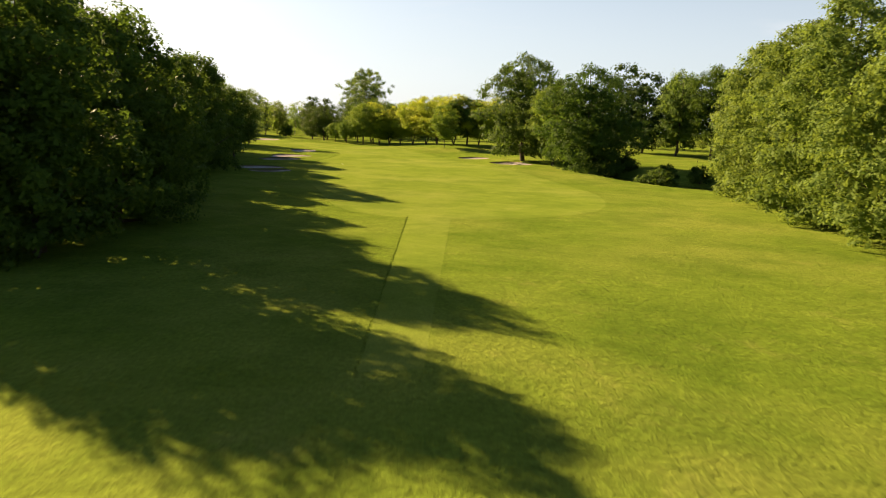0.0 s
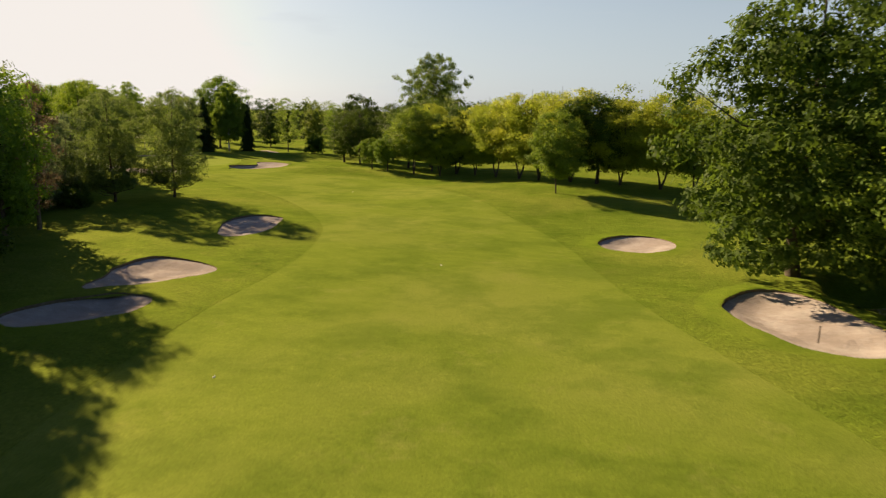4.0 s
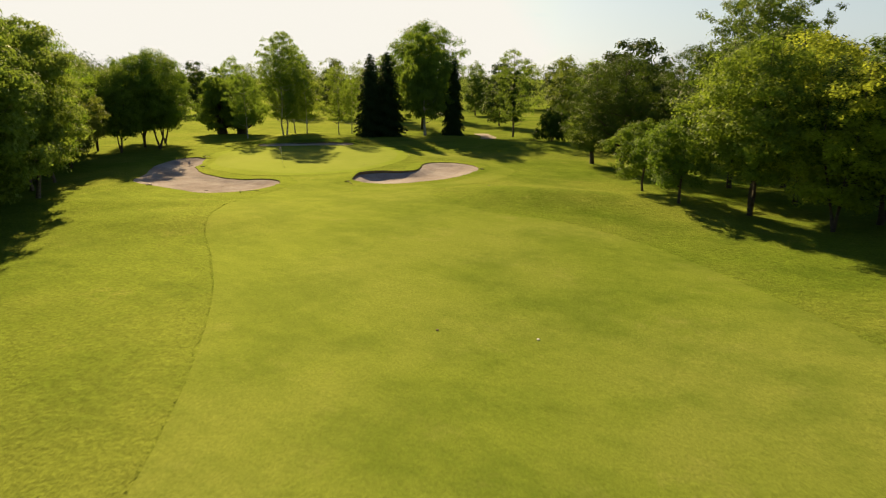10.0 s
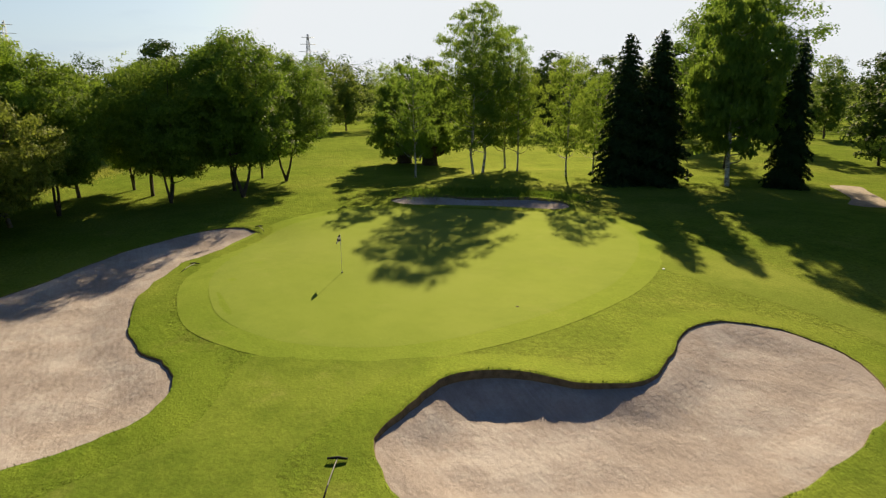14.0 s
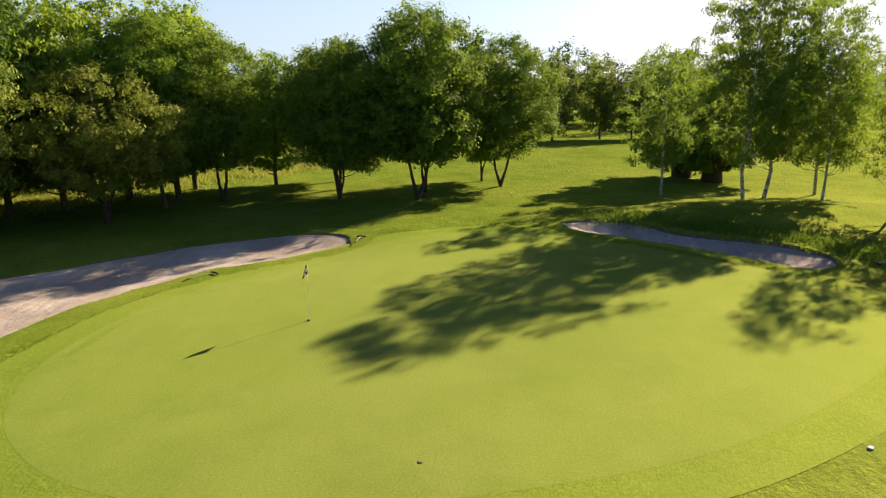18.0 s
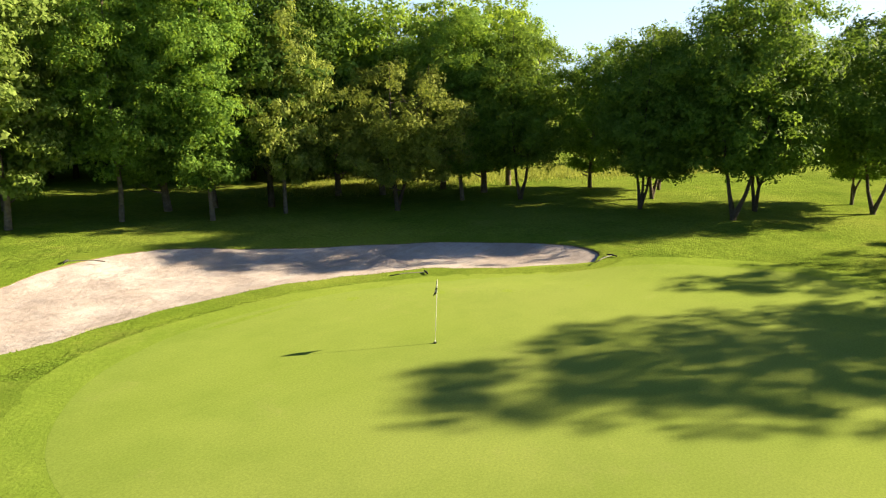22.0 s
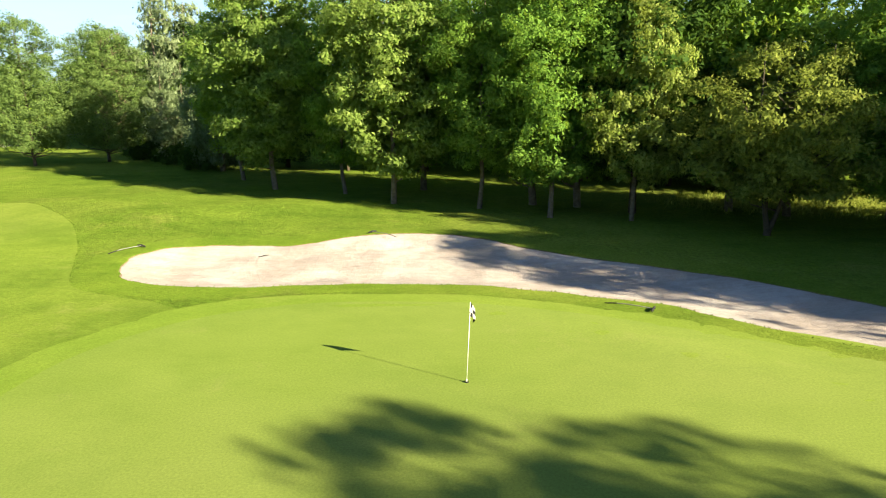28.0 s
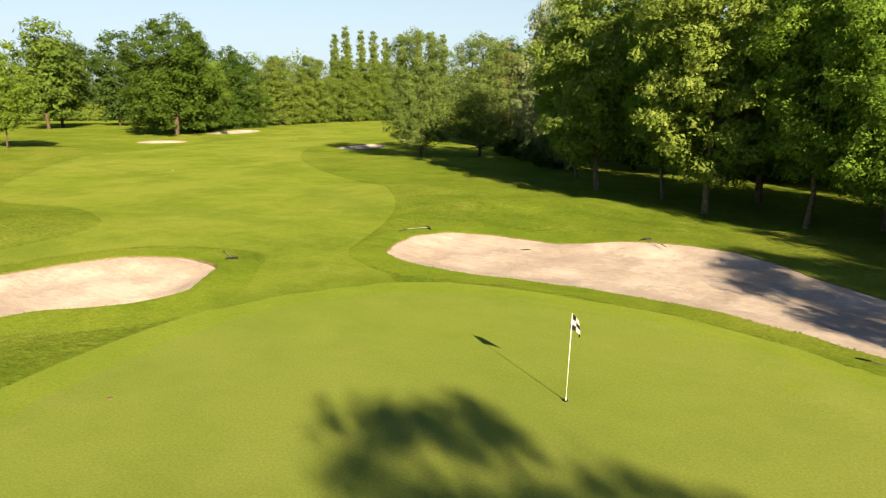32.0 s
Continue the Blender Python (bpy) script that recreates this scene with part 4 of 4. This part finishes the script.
# the dark wood near the tee
for k, x, y, h in [("edge_oak", -18.5, 27.5, 9.5), ("edge_oak", -15.8, 30.6, 13), ("edge_oak", -13.5, 34, 14.5), ("edge_oak", -16, 45, 15), ("edge_oak", -21, 55, 12.5), ("edge_oak", -26.5, 66, 13), ("edge_oak", -30, 76.5, 11.8), ("edge_oak", -33, 88.5, 16), ("edge_oak", -39, 97, 15), ("edge_oak", -43, 108, 15.5),
                   ("dark_a", -42.5, 122, 13.8), ("edge_oak", -48, 117, 15), ("edge_oak", -52, 130, 16), ("maple_c", -56, 141, 16.5), ("edge_oak", -70, 143, 12), ("fill_b", -23, 41, 15), ("fill_b", -30, 55, 20), ("fill_b", -36, 66, 20),
                   ("fill_b", -44, 78, 18), ("fill_b", -46, 92, 19), ("fill_b", -54, 104, 18.5), ("fill_b", -58, 120, 17), ("fill_b", -66, 136, 17), ("fill_b", -70, 148, 17)]:
    plant(k, x, y, h, group="trees of the dark wood")


def woodland(seed, line, rows, spacing, h0, h1, leaf, label):
    """A far belt of trees along a line, as one mass of leaf sprays in several greens."""
    rng = np.random.default_rng(seed)
    pts, nrm, size, tone = [], [], [], []
    for (ax, ay), (bx, by) in zip(line, line[1:]):
        d = math.hypot(bx - ax, by - ay)
        for s in np.arange(0, d, spacing):
            for r in range(rows):
                k = (s + rng.uniform(-0.4, 0.4) * spacing) / d
                x = ax + (bx - ax) * k + (by - ay) / d * (r * spacing * 0.9 + rng.uniform(-3, 3))
                y = ay + (by - ay) * k - (bx - ax) / d * (r * spacing * 0.9 + rng.uniform(-3, 3))
                h = rng.uniform(h0, h1) * rng.choice([0.75, 0.9, 1.0, 1.08])
                n = 2500 if r == 0 else 900
                _, q, m, big = crown_points(rng, 0.8, h * 0.88, h * rng.uniform(0.26, 0.36), rng.choice(["oval", "round"]), 40, n, h * 0.12, 0.35, 0.45, 0.22, 7, 0.8)
                pts.append(q + np.array([x, y, ground_z(x, y)]))
                nrm.append(m)
                size.append(rng.uniform(0.28, 0.56, n) * h / 17 * big)
                tone.append(np.full(n, rng.choice([0, 0, 1, 2]), np.int32))
    q, m, L = np.concatenate(pts), np.concatenate(nrm), np.concatenate(size)
    me = leaf_mesh("woodland", leaf, q, m, L, L * 0.7, rng)
    me.materials.append(L_BANK)
    me.materials.append(L_ALDER)
    me.polygons.foreach_set("material_index", np.concatenate(tone))
    return tagged(new("woodland", me), label, "woodland", kind="stuff")


woodland(8, [(-240, 110), (-160, 142), (-138, 150)], 2, 6.5, 11, 13.5, L_FAR, "low dark wood behind the long grass")
woodland(1, [(-132, 154), (-118, 160), (-92, 150), (-76, 138), (-74, 110)], 2, 6.5, 17, 22, L_FAR, "dense dark wood behind the trees at the green")
woodland(2, [(-300, 205), (-220, 200), (-178, 194), (-160, 178)], 2, 7, 12, 15, L_FAR, "green wood on the far side of the next hole")
woodland(3, [(-300, 330), (-265, 270), (-262, 205)], 2, 8, 18, 22, L_FAR, "distant belt of woodland behind the green")
woodland(4, [(-60, 400), (-140, 385), (-230, 350), (-300, 330)], 2, 8, 17, 20, L_FAR, "distant belt of woodland")
woodland(5, [(110, 280), (50, 262), (0, 258), (-35, 268), (-55, 290), (-60, 400)], 2, 7, 15, 18.5, L_FAR, "woodland beyond the row of trees")
woodland(6, [(150, 100), (125, 180), (115, 250), (110, 280)], 2, 7, 18, 24, L_BANK, "woodland across the neighbouring fairway")
woodland(7, [(60, -80), (75, 0), (100, 40), (150, 100)], 2, 7, 21, 28, L_BANK, "woodland beyond the ditch")
plant("plane", -72, 338, 34)
for x, y, h in [(-204, 247, 15), (-206, 253, 14), (-237, 241, 18), (-246, 249, 17), (-214, 262, 15), (-196, 238, 13)]:
    plant("fill_a", x, y, h, group="trees behind the green")
rng = random.Random(11)
for k, (x, y) in enumerate([(-215, 296), (-222, 276), (-232, 286), (-172, 300), (-190, 300), (-215, 285), (-160, 300), (-200, 310), (-240, 262), (-150, 297), (-140, 308), (-170, 315),
                            (-118, 300), (-108, 312), (-95, 300), (-84, 290), (-90, 325), (-150, 335), (-125, 340), (-190, 228), (-205, 224), (-178, 222), (-225, 226), (-76, 268), (-68, 262), (-60, 275)]):
    plant(rng.choice(["fill_b", "fill_a", "fill_a", "birch_b", "fill_b"]), x, y, rng.uniform(13, 18), group="trees behind the green")
for x, h in [(108, 37), (103.4, 40.5), (99.5, 39), (95, 39), (91, 36), (86, 38), (80.9, 39.5), (76.4, 39), (72.8, 38)]:
    plant("poplar", x, -30 + (x - 89) * 1.09, h, group="distant row of poplars")
for k, (x, y) in enumerate([(44, 206), (52, 198), (60, 192), (38, 214), (68, 186), (56, 216), (76, 200), (58, 150), (70, 140), (64, 128), (84, 150), (90, 170)]):
    plant(("fill_b", "fill_a", "dark_a")[k % 3], x, y, 23 + k % 4, group="trees beyond the ditch")
for x, y, h in [(-73, 152, 13), (-80, 162, 14)]:
    plant("willow", x, y, h)
for x, y, h in [(-67.5, 161.5, 2.6), (-71, 163.5, 3.2), (-74.5, 168, 2.8), (-78, 172.5, 3), (-70, 157, 3.4)]:
    plant("bush", x, y, h, group="bushes at the edge of the wood", category="shrub")

# ---- things on the green ----
def rod(name, a, b, r, mat, parent, sides=8):
    vs, fs = tube([a, b], [r, r], sides)
    fs.append(tuple(range(sides))[::-1])
    fs.append(tuple(range(sides, 2 * sides)))
    return mesh_object(name, vs, fs, mat, parent)


def checker_cloth():
    m, n, l, b = base_mat("checkered_flag_cloth", 0.8)
    ck = n.new("ShaderNodeTexChecker")
    ck.inputs["Scale"].default_value = 3.0
    ck.inputs["Color1"].default_value, ck.inputs["Color2"].default_value = (0.42, 0.42, 0.42, 1), (0.006, 0.006, 0.008, 1)
    l.new(n.new("ShaderNodeTexCoord").outputs["UV"], ck.inputs["Vector"])
    l.new(ck.outputs["Color"], b.inputs["Base Color"])
    tr = n.new("ShaderNodeBsdfTranslucent")
    l.new(ck.outputs["Color"], tr.inputs["Color"])
    mx = n.new("ShaderNodeMixShader")
    mx.inputs[0].default_value = 0.12
    l.new(b.outputs[0], mx.inputs[1])
    l.new(tr.outputs[0], mx.inputs[2])
    l.new(mx.outputs[0], n["Material Output"].inputs["Surface"])
    return m


def flagstick(x, y):
    z = ground_z(x, y) + 0.06
    root = new("flagstick")
    root.location = (x, y, z)
    root.rotation_euler = (0, -0.04, 0)
    rod("pole", (0, 0, -0.1), (0, 0, 2.1), 0.009, M_WHITE, root)
    rod("ferrule", (0, 0, 0.0), (0, 0, 0.06), 0.02, M_WHITE, root)
    vs, fs = tube([(0, 0, 0.004), (0, 0, -0.1)], [0.054, 0.054], 16)
    fs.append(tuple(range(16, 32)))
    mesh_object("hole_cup", vs, fs, M_BLACK, root)
    vs, fs, nu, nv = [], [], 12, 10
    for j in range(nv + 1):
        for i in range(nu + 1):
            u, v = i / nu, j / nv
            sag = u ** 1.1 * 0.30
            out = -0.05 * v + 0.30 * math.sin(min(u * 1.1, 1) * math.pi / 2) * (0.6 + 0.4 * v)
            fold = (0.03 + 0.04 * v) * math.sin(u * 6.5 + v * 1.6) * u
            vs.append((-0.008 - out * 0.62 + fold * 0.79, -0.006 - out * 0.79 - fold * 0.62, 2.09 - v * 0.34 - sag))
    for j in range(nv):
        for i in range(nu):
            a = j * (nu + 1) + i
            fs.append((a, a + 1, a + nu + 2, a + nu + 1))
    cloth = mesh_object("flag", vs, fs, checker_cloth(), root)
    uv = cloth.data.uv_layers.new(name="weave")
    for loop in cloth.data.loops:
        k = loop.vertex_index
        uv.data[loop.index].uv = (k % (nu + 1) / nu, k // (nu + 1) / nv)
    cloth["label"] = "limp black and white checkered flag"
    return tagged(root, "white flagstick with a checkered flag standing in the hole", "flagstick")


flagstick(-99.97, 224.0)


def rake(x, y, turn):
    """A bunker rake lying on the grass: grey handle, black grip and toothed head."""
    root = new("bunker_rake")
    root.location, root.rotation_euler = (x, y, ground_z(x, y) + 0.05), (0, 0, turn)
    vs, fs = tube([(0, 0, 0.05), (0.5, 0, 0.075), (1.0, 0, 0.08), (1.3, 0, 0.06)], [0.017] * 4, 6)
    mesh_object("handle", vs, fs, M_GREY, root)
    vs, fs = tube([(1.29, 0, 0.061), (1.5, 0, 0.04), (1.75, 0, 0.0)], [0.022, 0.022, 0.02], 6)
    fs.append(tuple(range(12, 18)))
    part = mesh_object("grip", vs, fs, M_BLACK, root)
    part["label"] = "black rubber grip"
    vs, fs = tube([(0, -0.28, 0.05), (-0.02, 0, 0.07), (0, 0.28, 0.05)], [0.03, 0.045, 0.03], 6)
    fs.append(tuple(range(6))[::-1])
    fs.append(tuple(range(12, 18)))
    head = mesh_object("head", vs, fs, M_BLACK, root)
    for k in range(9):
        o = rod("tooth", (0, -0.26 + k * 0.065, 0.04), (-0.05, -0.26 + k * 0.065, -0.04), 0.008, M_BLACK, head, 4)
    return root


first = tagged(rake(-107.1, 217.2, -0.54), "black bunker rake lying on the grass beside the sand", "rake", "bunker rakes")
for x, y, a in [(-96.3, 204.2, 2.4), (-85.3, 207.3, 1.0), (-81.9, 218.0, -0.5), (-76.8, 235.0, 2.16), (-115.1, 222.6, 0.0), (-111.5, 249.4, 2.0)]:
    copy_thing(first, pose(x, y, ground_z(x, y) + 0.05, 0, 0, math.degrees(a)))
sunk = copy_thing(first, pose(-91.2, 207.4, ground_z(-91.2, 207.4) - 0.12, 0, 0, -52))
tagged(sunk, "black bunker rake lying half in the sand")
tagged(copy_thing(first, pose(-39.9, 159.8, ground_z(-39.9, 159.8) - 0.16, 0, 0, 115)), "black bunker rake lying in the sand")

# ---- water in the ditch ----
def ditch_water():
    m, n, l, b = base_mat("ditch_water", 0.06, 0.5)
    b.inputs["Base Color"].default_value = (0.02, 0.028, 0.018, 1)
    co = n.new("ShaderNodeTexCoord").outputs["Object"]
    bump(n, l, b, noise_node(n, l, co, 2.0, 3, 0.6), 0.25, 0.03)
    left, right = [], []
    p = np.array(DITCH, float)
    for i, q in enumerate(p):
        t = p[min(i + 1, len(p) - 1)] - p[max(i - 1, 0)]
        t = np.array([t[1], -t[0]]) / np.hypot(*t)
        left.append((*(q - t * 4.9), 0))
        right.append((*(q + t * 4.9), 0))
    n2 = len(p)
    z = float(np.mean(land(p[1:4, 0], p[1:4, 1]))) + 0.7
    vs = [(x, y, z) for x, y, _ in left + right]
    ob = mesh_object("water", vs, [(i, n2 + i, n2 + i + 1, i + 1) for i in range(n2 - 1)], m)
    return tagged(ob, "dark still water in a ditch beside the fairway", "water", kind="structure")


ditch_water()


# ---- long grass under the trees ----
def tufts(seed, spots, count, spread, tall, mat, label):
    rng = np.random.default_rng(seed)
    pts = []
    for (ax, ay), (bx, by) in spots:
        k = rng.random(count)
        pts.append(np.stack([ax + (bx - ax) * k + rng.normal(0, spread, count), ay + (by - ay) * k + rng.normal(0, spread, count)], 1))
    p = np.concatenate(pts)
    h = tall * rng.uniform(0.5, 1.2, len(p))
    q = np.column_stack([p, land(p[:, 0], p[:, 1]) + h * 0.42])
    a = rng.random(len(p)) * 2 * math.pi
    nrm = np.stack([np.cos(a), np.sin(a), np.full(len(p), 0.15)], 1)
    me = bpy.data.meshes.new("long_grass")
    side = np.stack([-np.sin(a), np.cos(a), 0 * a], 1) * (h * 0.14)[:, None]
    tip = q + np.column_stack([rng.normal(0, 0.12, (len(p), 2)), h * 0.55])
    v = np.stack([q - np.column_stack([0 * h, 0 * h, h * 0.45]) - side, q - np.column_stack([0 * h, 0 * h, h * 0.45]) + side, tip], 1).astype(np.float32)
    n = len(p)
    me.vertices.add(n * 3)
    me.vertices.foreach_set("co", v.ravel())
    me.loops.add(n * 3)
    me.loops.foreach_set("vertex_index", np.arange(n * 3, dtype=np.int32))
    me.polygons.add(n)
    me.polygons.foreach_set("loop_start", np.arange(0, n * 3, 3, dtype=np.int32))
    me.update(calc_edges=True)
    me.materials.append(mat)
    return tagged(new("long_grass", me), label, "long grass", kind="stuff")


tufts(3, [((-118, 194), (-140, 204)), ((-121, 193), (-146, 203)), ((-140, 205), (-160, 214))], 9000, 1.6, 0.3, L_FIELD, "sunlit long pale grass between the trees of the wood")
tufts(6, [((-121.5, 236.5), (-119, 242)), ((-119, 242), (-117, 247)), ((-117, 247), (-113.5, 250.5)), ((-121, 239), (-116.5, 250))], 2600, 0.9, 0.26, L_HORN, "dark green long grass on the bank behind the bunker")


def strip_edge(seed, per_metre, tall):
    """Uncut blades along the walking strip."""
    rng = np.random.default_rng(seed)
    y = rng.uniform(20, 58, int(38 * per_metre))
    x = 7.8 - 0.145 * (y - 22) - rng.uniform(0.0, 0.14, len(y))
    a = rng.random(len(y)) * 2 * math.pi
    root = np.column_stack([x, y, land(x, y) - 0.01])
    side = np.stack([np.cos(a), np.sin(a), 0 * a], 1) * 0.035
    tip = root + np.column_stack([rng.normal(0, 0.03, (len(y), 2)), tall * rng.uniform(0.6, 1.2, len(y))])
    ob = mesh_object("cut_edge", np.stack([root - side, root + side, tip], 1).reshape(-1, 3), np.arange(len(y) * 3).reshape(-1, 3), M_LIP, None, False)
    return tagged(ob, "line of uncut grass along the mown walking strip", "grass edge", kind="stuff")


strip_edge(4, 16, 0.06)


def cut_edge(seed, outline, per_metre, tall):
    """A line of longer blades where the mower turns, along one side of the fairway."""
    rng = np.random.default_rng(seed)
    p = spline(outline, 1.0)
    n = len(p)
    inland = np.flatnonzero(((p[:, 1] > 100) & (p[:, 1] < 212) & (p[:, 0] < -12 - 0.42 * (p[:, 1] - 100))))
    m = int(per_metre * len(inland))
    k = rng.choice(inland, m)
    f = rng.random(m)[:, None]
    xy = p[k] * (1 - f) + p[(k + 1) % n] * f + outwards(p)[k] * rng.uniform(0.02, 0.16, m)[:, None]
    a = rng.random(m) * 2 * math.pi
    root = np.column_stack([xy, land(xy[:, 0], xy[:, 1]) - 0.01])
    side = np.stack([np.cos(a), np.sin(a), 0 * a], 1) * 0.03
    tip = root + np.column_stack([rng.normal(0, 0.03, (m, 2)), tall * rng.uniform(0.6, 1.2, m)])
    ob = mesh_object("cut_edge", np.stack([root - side, root + side, tip], 1).reshape(-1, 3), np.arange(m * 3).reshape(-1, 3), M_LIP, None, False)
    return tagged(ob, "thin line of uncut grass along the fairway", "grass edge", kind="stuff")


cut_edge(9, FAIRWAY, 9, 0.045)

# ---- paths, markers and far masts ----
def band(line, half):
    p = np.array(line, float)
    t = np.gradient(p, axis=0)
    t = np.stack([t[:, 1], -t[:, 0]], 1) / np.linalg.norm(t, axis=1)[:, None]
    q = np.concatenate([p + t * half, (p - t * half)[::-1]])
    return spline(q, 1.0)


tagged(draped("gravel_path", band([(-109, 280), (-106, 277), (-102.5, 273.5), (-100, 269.5)], 1.3), 0.03, 0.8, M_PATH, 0.01), "short pinkish gravel path behind the green", "path", kind="structure")


def marker(x, y, mat, label):
    z = ground_z(x, y)
    vs, fs = tube([(0, 0, -0.02), (0, 0, 0.042), (0, 0, 0.048)], [0.07, 0.07, 0.06], 14)
    fs.append(tuple(range(28, 42)))
    ob = mesh_object("ground_marker", vs, fs, mat)
    ob.location = (x, y, z)
    return tagged(ob, label, "marker", "markers let into the turf")


for x, y in [(-17.1, 146.8), (-44, 192.7), (-92.7, 240.1), (-21.2, 120.3)]:
    marker(x, y, M_WHITE, "small white marker plate let into the mown grass")
for x, y in [(-27.5, 179.9), (-47.9, 190.8), (-77.6, 214.5), (-67.7, 223.3), (-90.8, 229.4), (-35, 185.4)]:
    marker(x, y, M_SOIL, "small dark sprinkler cover let into the mown grass")


def stake(x, y, mat, label):
    root = new("stake")
    root.location = (x, y, ground_z(x, y) - 0.1)
    rod("post", (0, 0, 0), (0, 0, 0.95), 0.035, mat, root)
    rod("cap", (0, 0, 0.95), (0, 0, 1.0), 0.04, mat, root)
    return tagged(root, label, "stake")


stake(8.1, 133.4, M_DARKBARK, "short dark wooden stake standing in the bunker sand")
stake(21.6, 123.8, plain("red_paint", (0.35, 0.04, 0.03), 0.6), "red painted hazard stake on the ditch bank")
stake(53.5, 178, M_DARKBARK, "dark stake standing on the neighbouring fairway")


def mast(x, y, h):
    """A lattice mast on the horizon."""
    root = new("pylon")
    root.location = (x, y, ground_z(x, y))
    w = h * 0.07
    corner = [(sx * w, sy * w) for sx, sy in ((1, 1), (-1, 1), (-1, -1), (1, -1))]
    for cx, cy in corner:
        rod("leg", (cx, cy, 0), (cx * 0.12, cy * 0.12, h), 0.22, M_STEEL, root, 4)
    for k in range(7):
        a, b = k / 7, (k + 1) / 7
        for i in range(4):
            (px, py), (qx, qy) = corner[i], corner[(i + 1) % 4]
            fa, fb = 1 - 0.88 * a, 1 - 0.88 * b
            rod("brace", (px * fa, py * fa, h * a), (qx * fb, qy * fb, h * b), 0.12, M_STEEL, root, 4)
    for f, arm in ((0.72, 0.16), (0.84, 0.13), (0.95, 0.1)):
        rod("crossarm", (0, -h * arm, h * f), (0, h * arm, h * f), 0.2, M_STEEL, root, 4)
    return tagged(root, "thin steel lattice pylon far beyond the trees", "pylon", "pylons on the horizon")


mast(-672, 155, 55)
mast(-623, 367, 48)
